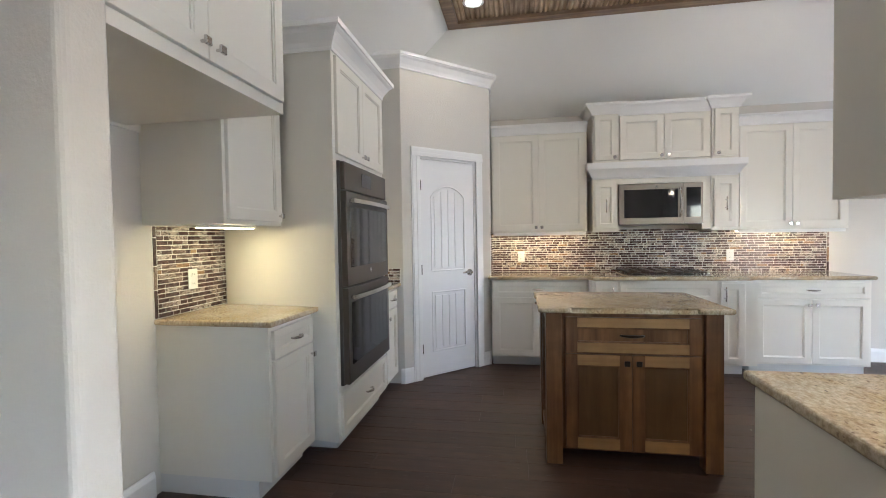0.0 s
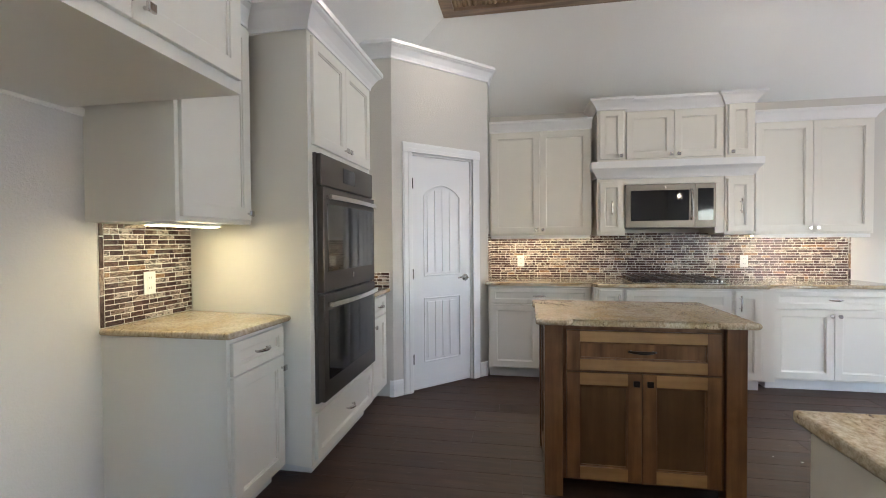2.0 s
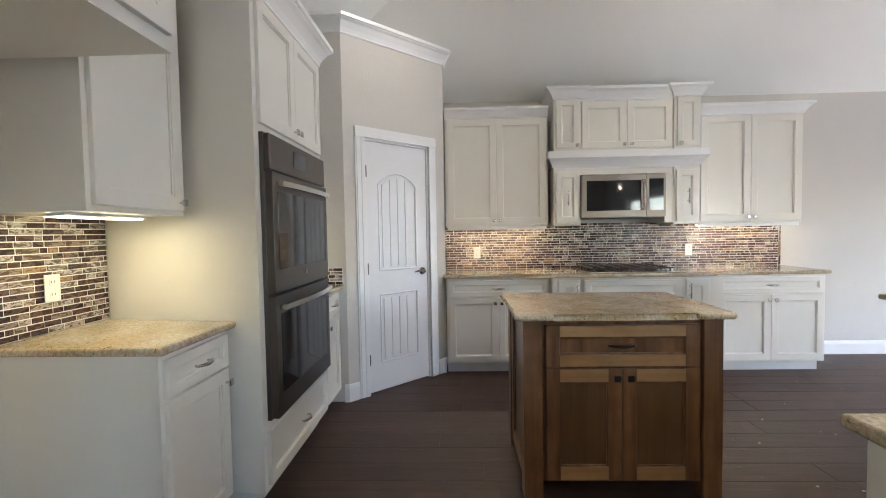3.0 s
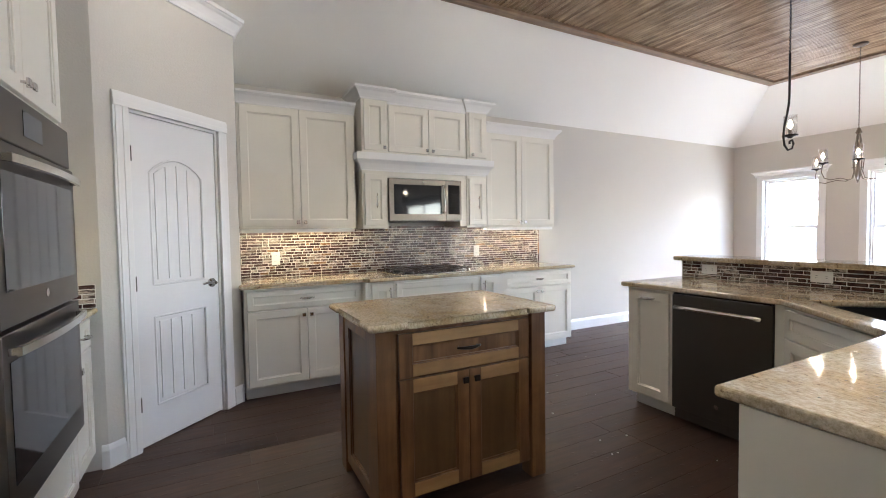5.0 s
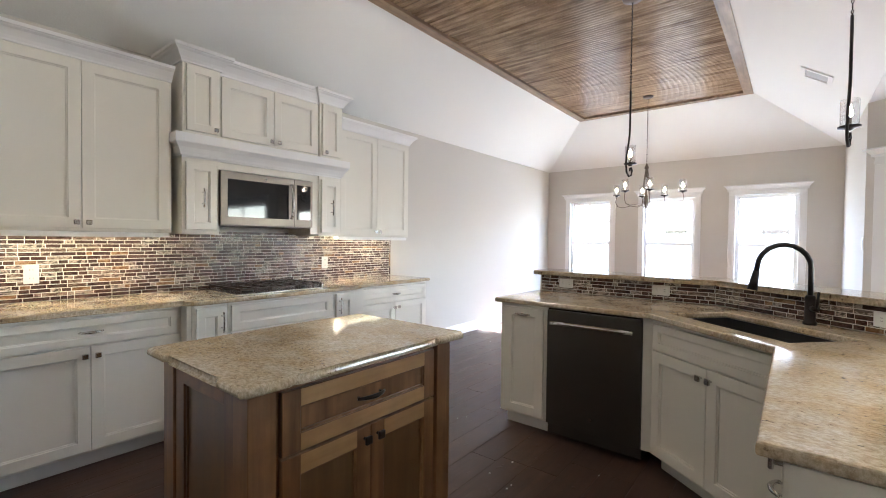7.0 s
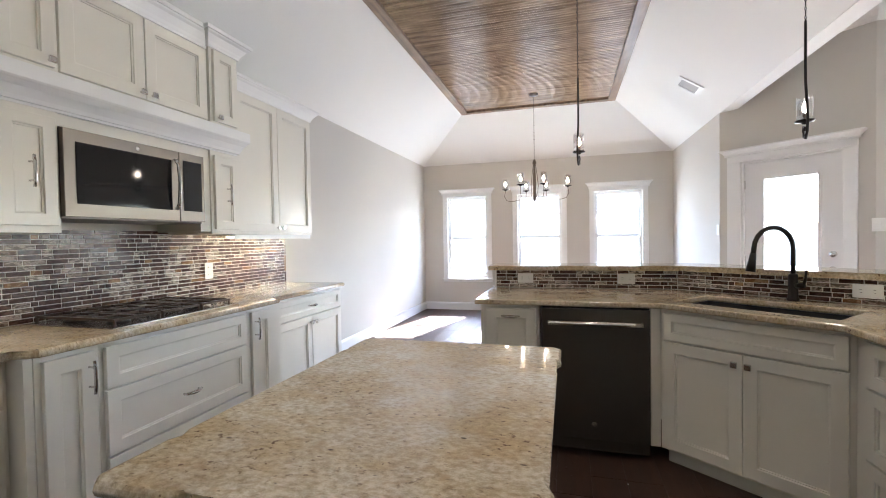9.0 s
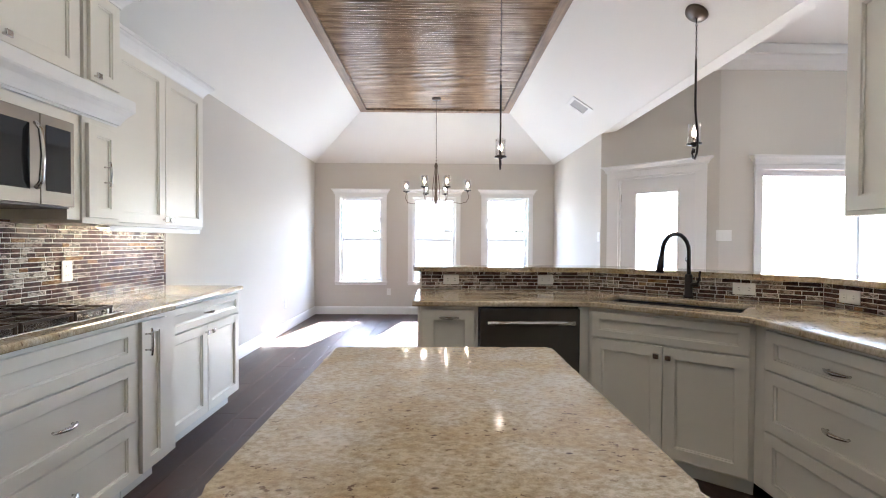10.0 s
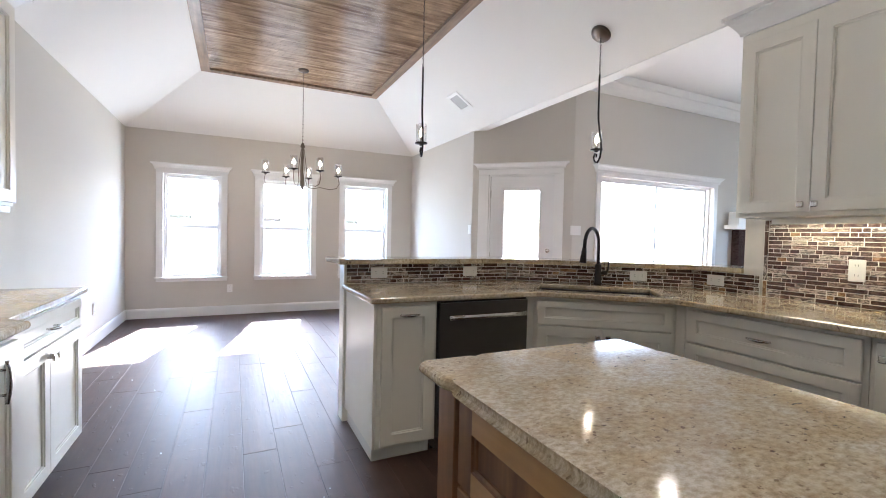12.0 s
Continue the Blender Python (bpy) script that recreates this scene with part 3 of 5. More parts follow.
# raised planks inside the panels
for pts, arch in ((low, 0), (high, 0.10)):
    n = 4
    i0, i1 = pa + 0.035, pb - 0.035
    for k in range(n):
        x0, x1 = i0 + (i1 - i0) * k / n, i0 + (i1 - i0) * (k + 1) / n
        zb = pts[0][1] + 0.03
        zc = pts[1][1] - 0.035
        bm = bmesh.new()
        h = [zc + arch * math.sin(math.pi * (x - pa) / (pb - pa)) ** 0.8 for x in (x0, (x0 + x1) / 2, x1)]
        pts4 = [(x0 + 0.003, zb), (x1 - 0.003, zb), (x1 - 0.003, h[2]), ((x0 + x1) / 2, h[1]), (x0 + 0.003, h[0])]
        fr_ = [bm.verts.new((x, 0.013, z)) for x, z in pts4]
        bk_ = [bm.verts.new((x, 0.021, z)) for x, z in pts4]
        bm.faces.new(fr_)
        bm.faces.new(bk_[::-1])
        for i in range(5):
            bm.faces.new((fr_[i], fr_[(i + 1) % 5], bk_[(i + 1) % 5], bk_[i]))
        part("plank", bm, DOOR, leaf2)
bm = bmesh.new()
hx = b - 0.06
lathe(bm, [(0.0, 0), (0.032, 0), (0.032, 0.01), (0.011, 0.014), (0.011, 0.045), (0.0, 0.046)], pose(hx, Y, 0.965, 90))
tube(bm, [(hx, Y - 0.04, 0.965), (hx - 0.03, Y - 0.045, 0.968), (hx - 0.07, Y - 0.042, 0.972), (hx - 0.105, Y - 0.038, 0.966)], [0.010, 0.009, 0.008, 0.007])
part("door_handle", bm, CHROME, leaf2, "satin nickel lever handle", True)
for z in (0.28, 1.02, 1.80):
    bm = bmesh.new()
    box(bm, S0 + 0.008, S0 + 0.022, -0.004, 0.018, z - 0.045, z + 0.045)
    part("hinge", bm, STEELD, door2, "dark bronze hinge")

# baseboards
BB = [(0, 0), (0.016, 0), (0.016, 0.105), (0.011, 0.125), (0.006, 0.135), (0, 0.135)]
def baseboard(name, path):
    bm = bmesh.new()
    sweep(bm, path, BB)
    return structure(name, bm, TRIM, "white painted baseboard", "baseboard")


baseboard("baseboard", [(2.93, YN, 0), (XF, YN, 0), (XF, YS, 0), (DOORWALL[0][0], YS, 0), (DOORWALL[0][0] - 0.12 * ux, YS - 0.12 * uy, 0)])
g = (P2[0] - P1[0]) / PL, (P2[1] - P1[1]) / PL
baseboard("baseboard", [(P1[0] - 0.03, P1[1], 0), (*P1, 0), (P1[0] + g[0] * 0.09, P1[1] + g[1] * 0.09, 0)])
baseboard("baseboard", [(P1[0] + g[0] * 0.93, P1[1] + g[1] * 0.93, 0), (*P2, 0), (P2[0], 6.0, 0)])
baseboard("baseboard", [(XL, 2.42, 0), (XL, 3.46, 0)])
baseboard("baseboard", [(-1.10, 2.42, 0), (XL, 2.42, 0)][::-1])

CROWN = [(0, 0), (0.010, 0), (0.012, 0.012), (0.022, 0.030), (0.045, 0.062), (0.058, 0.072), (0.062, 0.078), (0.070, 0.080), (0.070, 0.100), (0, 0.100)]
bm = bmesh.new()
sweep(bm, [(XL, P1[1], PZ - 0.06), (*P1, PZ - 0.06), (*P2, PZ - 0.06), (P2[0], YN - 0.01, PZ - 0.06)], [(o * 1.15, u * 1.25) for o, u in CROWN])
structure("trim_pantry_crown", bm, TRIM, "white crown moulding round the top of the pantry", "trim")
bm = bmesh.new()
sweep(bm, [(XW, -3.0, 3.075), (XW, 1.45, 3.075), (DOORWALL[0][0], DOORWALL[0][1], 3.075)][::-1], [(0, 0), (0.02, 0.005), (0.055, 0.03), (0.085, 0.07), (0.10, 0.12), (0.13, 0.125), (0.13, 0.22), (0, 0.22)])
structure("trim_living_crown", bm, CEIL, "stepped cornice of the living room", "trim")

# ---- cabinet kit ----
def shaker(parent, name, x0, x1, z0, z1, mat=CAB, rail=0.062, y=0.0, thick=0.02, panel_mat=None, rail_mat=None):
    """A shaker front: stiles and rails round a sunk panel, proud of the face at y. Returns the front."""
    bm = bmesh.new()
    w = min(rail, (x1 - x0) * 0.30)
    h = min(rail, (z1 - z0) * 0.29)
    a, b = y - thick, y - 0.001
    e, c = 0.007, 0.002
    def ring(dx, dz, yy):
        return [bm.verts.new(p) for p in ((x0 + dx, yy, z0 + dz), (x1 - dx, yy, z0 + dz), (x1 - dx, yy, z1 - dz), (x0 + dx, yy, z1 - dz))]
    loops = [ring(0, 0, b), ring(0, 0, a + c), ring(c, c, a), ring(w - c, h - c, a), ring(w, h, a + c), ring(w, h, a + 0.006), ring(w + e, h + e, a + 0.0075), ring(w + e, h + e, a + 0.014)]
    for u_, v_ in zip(loops, loops[1:]):
        for k in range(4):
            bm.faces.new((u_[k], u_[(k + 1) % 4], v_[(k + 1) % 4], v_[k]))
    if panel_mat is None:
        bm.faces.new(loops[-1])
    ob = part(name, bm, mat, parent)
    if rail_mat is not None:
        for p, q in ((z0 + c, z0 + h - c), (z1 - h + c, z1 - c)):
            bm = bmesh.new()
            box(bm, x0 + w, x1 - w, a - 0.001, a + 0.0105, p, q, 0.0005)
            part("rail", bm, rail_mat, ob)
    if panel_mat is not None:
        bm = bmesh.new()
        box(bm, x0 + w + e - 0.001, x1 - w - e + 0.001, a + 0.014, b - 0.0005, z0 + h + e - 0.001, z1 - h - e + 0.001)
        part("panel", bm, panel_mat, ob)
    return ob


def knob(front, x, z, y=-0.02, mat=CHROME):
    bm = bmesh.new()
    cyl(bm, (x, y, z), (x, y - 0.018, z), 0.006, 8)
    box(bm, x - 0.015, x + 0.015, y - 0.030, y - 0.018, z - 0.015, z + 0.015, 0.004)
    part("knob", bm, mat, front, "square brushed nickel knob" if mat is CHROME else "dark bronze knob")


def pull(front, x, z, y=-0.02, length=0.11, upright=False, mat=CHROME):
    """An arched bar pull; the upright ones are straighter and run past their posts."""
    bm = bmesh.new()
    h = length / 2
    if upright:
        tube(bm, [(x, y - 0.030 - 0.006 * (1 - s * s), z + s * h * 1.12) for s in (-1, -0.6, -0.2, 0.2, 0.6, 1)], [0.0055, 0.0065, 0.007, 0.007, 0.0065, 0.0055], 8)
        for s in (-0.66, 0.66):
            cyl(bm, (x, y, z + s * h), (x, y - 0.033, z + s * h), 0.0045, 8)
        part("handle", bm, mat, front, "bright nickel bar handle on two posts", True)
        return
    pts = []
    for k in range(9):
        s = -1 + k / 4
        out = y - 0.012 - 0.022 * (1 - s * s)
        pts.append((x, out, z + s * h) if upright else (x + s * h, out, z))
    tube(bm, pts, [0.005, 0.0065, 0.0075, 0.0085, 0.009, 0.0085, 0.0075, 0.0065, 0.005], 8)
    for s in (-0.8, 0.8):
        p = (x, y, z + s * h) if upright else (x + s * h, y, z)
        q = (p[0], y - 0.024, p[2])
        cyl(bm, p, q, 0.0045, 8)
    part("handle", bm, mat, front, "arched brushed nickel pull" if mat is CHROME else "dark bronze bar pull", True)


def base_cabinet(m, w, label, depth=0.58, doors=2, drawers=1, kick=True, handle="knob", group="base cabinets", name="base_cabinet", knob_side=1, kick_back=0.075, left_end=False):
    ob = thing(name, m, label, "cabinet", group)
    bm = bmesh.new()
    if handle == "sink":
        box(bm, 0.001, w - 0.001, 0, 0.05, 0.10, CTU - 0.001)
        box(bm, 0.001, w - 0.001, 0.0502, depth, 0.10, 0.62)
    else:
        box(bm, 0.001, w - 0.001, 0, depth, 0.10, CTU - 0.001)
    part("body", bm, CAB, ob)
    bm = bmesh.new()
    box(bm, 0.004, w - 0.004, kick_back, depth - 0.01, 0.002, 0.10)
    part("toe_kick", bm, KICKM, ob)
    g = 0.022
    if drawers == 3:
        zs = [(0.685, CTU - 0.022), (0.40, 0.675), (0.115, 0.39)]
        for k, (a, b) in enumerate(zs):
            f = shaker(ob, "drawer", g, w - g, a, b, rail=0.055)
            if k or handle == "all":
                pull(f, w / 2, (a + b) / 2)
        return ob
    if drawers == 1:
        f = shaker(ob, "drawer", g, w - g, 0.715, CTU - 0.022, rail=0.045)
        if handle != "sink":
            pull(f, w / 2, 0.788)
    top = 0.705 if drawers else CTU - 0.022
    n = doors
    for k in range(n):
        a = g + (w - 2 * g) * k / n + (0.0015 if k else 0)
        b = g + (w - 2 * g) * (k + 1) / n - (0.0015 if k < n - 1 else 0)
        f = shaker(ob, "door", a, b, 0.115, top, rail=0.06)
        if handle == "pullout":
            pull(f, b - 0.025 if knob_side > 0 else a + 0.025, top - 0.10, upright=True, length=0.12)
        elif handle == "top":
            pull(f, (a + b) / 2, top - 0.045)
        elif n == 1:
            knob(f, b - 0.03 if knob_side > 0 else a + 0.03, top - 0.06)
        else:
            knob(f, b - 0.028 if k == 0 else a + 0.028, top - 0.05)
    return ob


def upper_cabinet(m, w, z0, z1, label, depth=0.31, doors=2, crown=True, ends=(True, True), knob_side=1, group="wall cabinets", handle="knob", top=0.03, light=True, crown_scale=1.15, bottom=0.022, rail=False):
    ob = thing("wall_cabinet", m, label, "cabinet", group)
    bm = bmesh.new()
    box(bm, 0.001, w - 0.001, 0, depth, z0, z1)
    part("body", bm, CAB, ob)
    g = 0.022
    for k in range(doors):
        a = g + (w - 2 * g) * k / doors + (0.0015 if k else 0)
        b = g + (w - 2 * g) * (k + 1) / doors - (0.0015 if k < doors - 1 else 0)
        f = shaker(ob, "door", a, b, z0 + bottom, z1 - top)
        if handle == "pull":
            pull(f, (a + b) / 2, (z0 + z1) / 2, upright=True, length=0.12)
        elif doors == 1:
            knob(f, b - 0.03 if knob_side > 0 else a + 0.03, z0 + bottom + 0.035)
        else:
            knob(f, b - 0.028 if k == 0 else a + 0.028, z0 + bottom + 0.035)
    if rail:
        bm = bmesh.new()
        box(bm, 0.002, w - 0.002, 0.001, 0.018, z0 - 0.024, z0 - 0.0005)
        part("light_rail", bm, CAB, ob)
    if crown:
        bm = bmesh.new()
        path = [(0, 0, z1 - 0.012), (w, 0, z1 - 0.012)]
        if ends[0]:
            path = [(0, depth, z1 - 0.012)] + path
        if ends[1]:
            path = path + [(w, depth, z1 - 0.012)]
        sweep(bm, path, [(o * crown_scale, u * crown_scale) for o, u in CROWN])
        part("crown", bm, TRIM, ob)
    return ob


def strip_light(m, w, label="slim under-cabinet light, lit warm", deep=0.054, lens=None):
    """A light bar under a wall cabinet, its top at m."""
    ob = thing("undercabinet_light", m, label, "light", "under-cabinet lights")
    bm = bmesh.new()
    box(bm, 0, w, 0, 0.07, -0.014, -0.001, 0.003)
    if deep < 0.03:
        box(bm, 0, w, -0.006, -0.001, -0.032, -0.001, 0.001)
    part("housing", bm, PLATE, ob)
    bm = bmesh.new()
    y0 = 0.008 if deep > 0.03 else 0.05
    box(bm, 0.01, w - 0.01, y0, y0 + deep, -0.018, -0.0145)
    part("lens", bm, lens or STRIP, ob)


def counter(name, pts, label, z0=CTU, z1=CT, bev=0.012):
    bm = bmesh.new()
    a = sum(pts[k - 1][0] * pts[k][1] - pts[k][0] * pts[k - 1][1] for k in range(len(pts)))
    prism(bm, pts if a > 0 else pts[::-1], z0, z1, bev, 3)
    return tagged(make(name, bm, GRAN), label, "countertop")


BRICKS = {}
def tile_mesh(length, h):
    key = (length, h)
    if key not in BRICKS:
        bm = bmesh.new()
        box(bm, 0, length - 0.0042, -0.0022, 0, 0, h - 0.0042, 0)
        me = bpy.data.meshes.new("tile")
        for v in bm.verts:
            if v.co.y < -0.002:
                v.co.x += 0.0008 if v.co.x < length / 2 else -0.0008
                v.co.z += 0.0008 if v.co.z < h / 2 else -0.0008
        bmesh.ops.recalc_face_normals(bm, faces=bm.faces)
        bm.to_mesh(me)
        bm.free()
        me.materials.append(TILE)
        BRICKS[key] = me
    return BRICKS[key]


SPLASHES = []
def backsplash(name, m, w, z0, z1, label, keep, seed, edges=()):
    """A mosaic panel: grout bed and its tiles, laid later; keep is the stretch (x0, x1) of separate tiles; edges: ends closed by a column of upright strips."""
    bm = bmesh.new()
    box(bm, 0, w, -0.004, -0.001, z0, z1)
    ob = make(name, bm, GROUT)
    ob.matrix_basis = m
    tagged(ob, label, "backsplash", kind="structure")
    SPLASHES.append((ob, w, z0, z1, keep, seed, edges))
    return ob


def lay_tiles(ob, w, z0, z1, keep, seed, edges):
    rnd = random.Random(seed)
    for e in edges:
        z = z0
        while z < z1 - 0.01:
            L = min(rnd.choice((0.10, 0.125, 0.15)), z1 - z)
            t = new("edge_tile", tile_mesh(round(L, 4), 0.0252))
            t.parent = ob
            t.matrix_basis = Matrix.Translation((0.0235 if e == "start" else w - 0.0019, -0.0045, z + 0.0019)) @ Matrix.Rotation(radians(-90), 4, "Y")
            z += L
    n = max(1, round((z1 - z0) / 0.0252))
    h = (z1 - z0) / n
    singles, verts, faces = 0, [], []
    for r in range(n):
        x = 0.0252 if "start" in edges else 0.0
        end = w - (0.0252 if "end" in edges else 0)
        first = True
        while x < end - 0.004:
            L = rnd.choice((0.035, 0.05, 0.05, 0.075, 0.075, 0.10, 0.10, 0.125))
            if first:
                L, first = rnd.choice((0.03, 0.05, 0.075, 0.10)), False
            if x + L > end:
                L = max(0.006, round(end - x, 3))
            z = z0 + r * h + 0.0019
            if keep[0] <= x < keep[1] and singles < 300:
                t = new("tile", tile_mesh(L, round(h, 5)))
                t.parent = ob
                t.matrix_basis = Matrix.Translation((x + 0.0019, -0.0045 - rnd.choice((0, 0, 0.0012)), z)) @ Matrix.Rotation(rnd.uniform(-0.02, 0.02), 4, "X")
                singles += 1
            else:
                k = len(verts)
                x1, zz = x + L - 0.0021, z + h - 0.0042
                x_, y = x + 0.0021, -0.0064 - rnd.choice((0, 0, 0.0012))
                ta, tb = rnd.uniform(-0.0005, 0.0005), rnd.uniform(-0.0004, 0.0004)
                verts += [(x_, -0.004, z), (x1, -0.004, z), (x1, -0.004, zz), (x_, -0.004, zz), (x_ + 0.0008, y - ta - tb, z + 0.0008), (x1 - 0.0008, y + ta - tb, z + 0.0008), (x1 - 0.0008, y + ta + tb, zz - 0.0008), (x_ + 0.0008, y - ta + tb, zz - 0.0008)]
                faces += [(k + 4, k + 5, k + 6, k + 7), (k, k + 1, k + 5, k + 4), (k + 1, k + 2, k + 6, k + 5), (k + 2, k + 3, k + 7, k + 6), (k + 3, k, k + 4, k + 7)]
            x += L
    if verts:
        me = bpy.data.meshes.new("tiles")
        me.from_pydata(verts, [], faces)
        me.materials.append(TILE)
        t = new("tile_field", me)
        t.parent = ob
        t["kind"] = "stuff"


def outlet(m, label="white double electrical outlet on the mosaic", lying=False, switch=False, gangs=1):
    """A wall plate with two sockets, or with one rocker a gang."""
    ob = thing("switch_plate" if switch else "outlet", m @ (pose(0, 0, 0, 0, 90, 0) if lying else Matrix.Identity(4)), label, "outlet", "" if switch else "outlets")
    wide = 0.036 + 0.023 * (gangs - 1)
    bm = bmesh.new()
    box(bm, -wide, wide, -0.005, 0, -0.058, 0.058, 0.002)
    part("plate", bm, PLATE, ob)
    if switch:
        for k in range(gangs):
            x = 0.046 * (k - (gangs - 1) / 2)
            bm = bmesh.new()
            box(bm, x - 0.016, x + 0.016, -0.008, -0.005, -0.033, 0.033, 0.0012)
            part("rocker", bm, PLATE, ob)
        return
    for s in (-0.026, 0.026):
        bm = bmesh.new()
        box(bm, -0.016, 0.016, -0.007, -0.005, s - 0.014, s + 0.014, 0.0009)
        p = part("socket", bm, PLATE, ob)
        bm = bmesh.new()
        box(bm, -0.008, -0.006, -0.0076, -0.007, s - 0.004, s + 0.006)
        box(bm, 0.006, 0.008, -0.0076, -0.007, s - 0.004, s + 0.006)
        part("slot", bm, SLOT, p)


# ---- west wall: refrigerator alcove, desk counter, oven tower ----
XD, XT = -1.392, -1.235
west = lambda x, y: frame_of(x, y, 0, 90)
base_cabinet(west(XD, 3.505), 0.46, "cream cabinet with one drawer and one door beside the oven tower", depth=0.66, doors=1, knob_side=1)
counter("countertop", [(XL, 3.497), (-1.365, 3.488), (-1.345, 3.968), (XL, 4.06)], "cream granite countertop with brown flecks on the small desk cabinet")
upper_cabinet(west(-1.572, 3.440), 0.529, 1.40, 2.46, "cream single-door wall cabinet above the small granite counter", depth=0.455, doors=1, ends=(True, False))
strip_light(pose(-1.68, 3.475, 1.40, 0, 0, 90), 0.40, deep=0.075)
fc = thing("refrigerator_cabinet", west(-1.2, 2.445), "deep cream cabinet over the empty refrigerator alcove", "cabinet")
bm = bmesh.new()
box(bm, 0, 0.915, 0, 0.825, 1.88, 2.52)
part("body", bm, CAB, fc)
for k in range(2):
    f = shaker(fc, "door", 0.012 + 0.40 * k, 0.409 + 0.482 * k, 1.925, 2.50)
    knob(f, 0.375 if k == 0 else 0.45, 1.972)
bm = bmesh.new()
sweep(bm, [(0, 0, 2.51), (0.915, 0, 2.51), (0.915, 0.38, 2.51)], [(o * 1.15, u * 1.15) for o, u in CROWN])
part("crown", bm, TRIM, fc)
bm = bmesh.new()
sweep(bm, [(XL, 2.42, 1.865), (XL, 3.468, 1.865)], [(0, 0), (0.012, 0), (0.016, 0.034), (0, 0.034)])
structure("trim_alcove", bm, CAB, "white cove strip under the refrigerator cabinet", "trim")

tower = thing("oven_tower", west(XT, 3.972), "tall cream cabinet holding the double oven", "cabinet")
TW = 0.962
bm = bmesh.new()
prism(bm, [(0, 0), (TW, 0), (TW, 0.79), (0.10, 0.79)], 0.09, 2.44)
part("body", bm, CAB, tower)
bm = bmesh.new()
box(bm, 0.11, TW - 0.01, 0.06, 0.78, 0.002, 0.09)
part("toe_kick", bm, KICKM, tower)
for k in range(2):
    f = shaker(tower, "door", 0.035 + 0.447 * k, 0.479 + 0.447 * k, 1.83, 2.41)
    knob(f, 0.452 if k == 0 else 0.51, 1.875)
f = shaker(tower, "drawer", 0.035, TW - 0.035, 0.115, 0.375, rail=0.05)
pull(f, TW / 2, 0.25)
bm = bmesh.new()
sweep(bm, [(0, 0.79, 2.425), (0, 0, 2.425), (TW, 0, 2.425), (TW, 0.79, 2.425)], [(o * 1.25, u * 1.45) for o, u in CROWN])
part("crown", bm, TRIM, tower)

oven = thing("double_oven", west(XT, 3.972), "slate stainless double wall oven with black glass doors in the tower", "oven")
o0, o1 = 0.045, TW - 0.075
bm = bmesh.new()
box(bm, o0, o1, -0.022, -0.001, 0.42, 1.79, 0.003)
part("surround", bm, STEELD, oven)
bm = bmesh.new()
box(bm, o0 + 0.004, o1 - 0.004, -0.050, -0.022, 1.615, 1.785, 0.005)
cp = part("control_panel", bm, OVENS, oven)
bm = bmesh.new()
box(bm, o0 + 0.30, o0 + 0.49, -0.052, -0.050, 1.66, 1.75)
part("display", bm, BLACKG, cp, "black control display")
for z0, z1 in ((1.03, 1.605), (0.43, 1.015)):
    bm = bmesh.new()
    a, b = o0 + 0.004, o1 - 0.004
    p0, p1, q0, q1 = a + 0.085, b - 0.085, z0 + 0.16, z1 - 0.12
    frame_ring(bm, a, b, z0, z1, p0, p1, q0, q1, -0.060, -0.0225)
    d = part("oven_door", bm, OVENS, oven)
    bm = bmesh.new()
    box(bm, p0 - 0.035, p1 + 0.035, -0.0625, -0.0605, q0 - 0.05, q1 + 0.03, 0.0008)
    part("glass", bm, BLACKG, d, "black oven window")
    bm = bmesh.new()
    zc = z1 - 0.055
    n = 10
    for k in range(n):
        u0_, u1_ = -1 + 2 * k / n, -1 + 2 * (k + 1) / n
        half = (b - a) / 2 - 0.035
        y0_, y1_ = -0.112 + 0.022 * u0_ * u0_, -0.112 + 0.022 * u1_ * u1_
        vs = [bm.verts.new(((a + b) / 2 + u_ * half, y_ + dy, zc + dz)) for u_, y_ in ((u0_, y0_), (u1_, y1_)) for dy, dz in ((-0.006, -0.013), (-0.006, 0.013), (0.006, 0.015), (0.006, -0.015))]
        for i, j in ((0, 1), (1, 2), (2, 3), (3, 0)):
            bm.faces.new((vs[i], vs[j], vs[j + 4], vs[i + 4]))
        if k in (0, n - 1):
            bm.faces.new(vs[:4] if k == 0 else vs[4:])
    bmesh.ops.remove_doubles(bm, verts=bm.verts[:], dist=0.0001)
    for x in (a + 0.045, b - 0.045):
        box(bm, x - 0.008, x + 0.008, -0.090, -0.0605, zc - 0.012, zc + 0.012, 0.002)
    part("oven_handle", bm, CHROME, d, "wide flat bowed stainless handle")
bm = bmesh.new()
cyl(bm, ((o0 + o1) / 2, -0.060, 1.10), ((o0 + o1) / 2, -0.063, 1.10), 0.016, 20)
part("badge", bm, CHROME, oven, "round steel badge")

base_cabinet(west(XT - 0.012, 4.938), 0.375, "narrow cream cabinet with one drawer and one door beside the pantry", depth=0.76, doors=1, knob_side=-1)
counter("countertop", [(XL, 4.936), (-1.205, 4.936), (-1.195, 5.318), (XL, 5.318)], "cream granite countertop between oven tower and pantry")
upper_cabinet(west(-1.58, 4.94), 0.373, 1.40, 2.46, "cream single-door wall cabinet beside the pantry", depth=0.445, doors=1, ends=(False, False), knob_side=-1)
strip_light(pose(-1.74, 4.97, 1.40, 0, 0, 90), 0.28)
backsplash("backsplash_desk", west(XL, 3.497), 0.57, CT, 1.40, "brown glass and stone mosaic behind the desk counter", (0, 1), 5, ("start",))
backsplash("backsplash_corner", west(XL, 4.938), 0.377, CT, 1.40, "brown mosaic in the corner beside the pantry", (0, 0), 6)
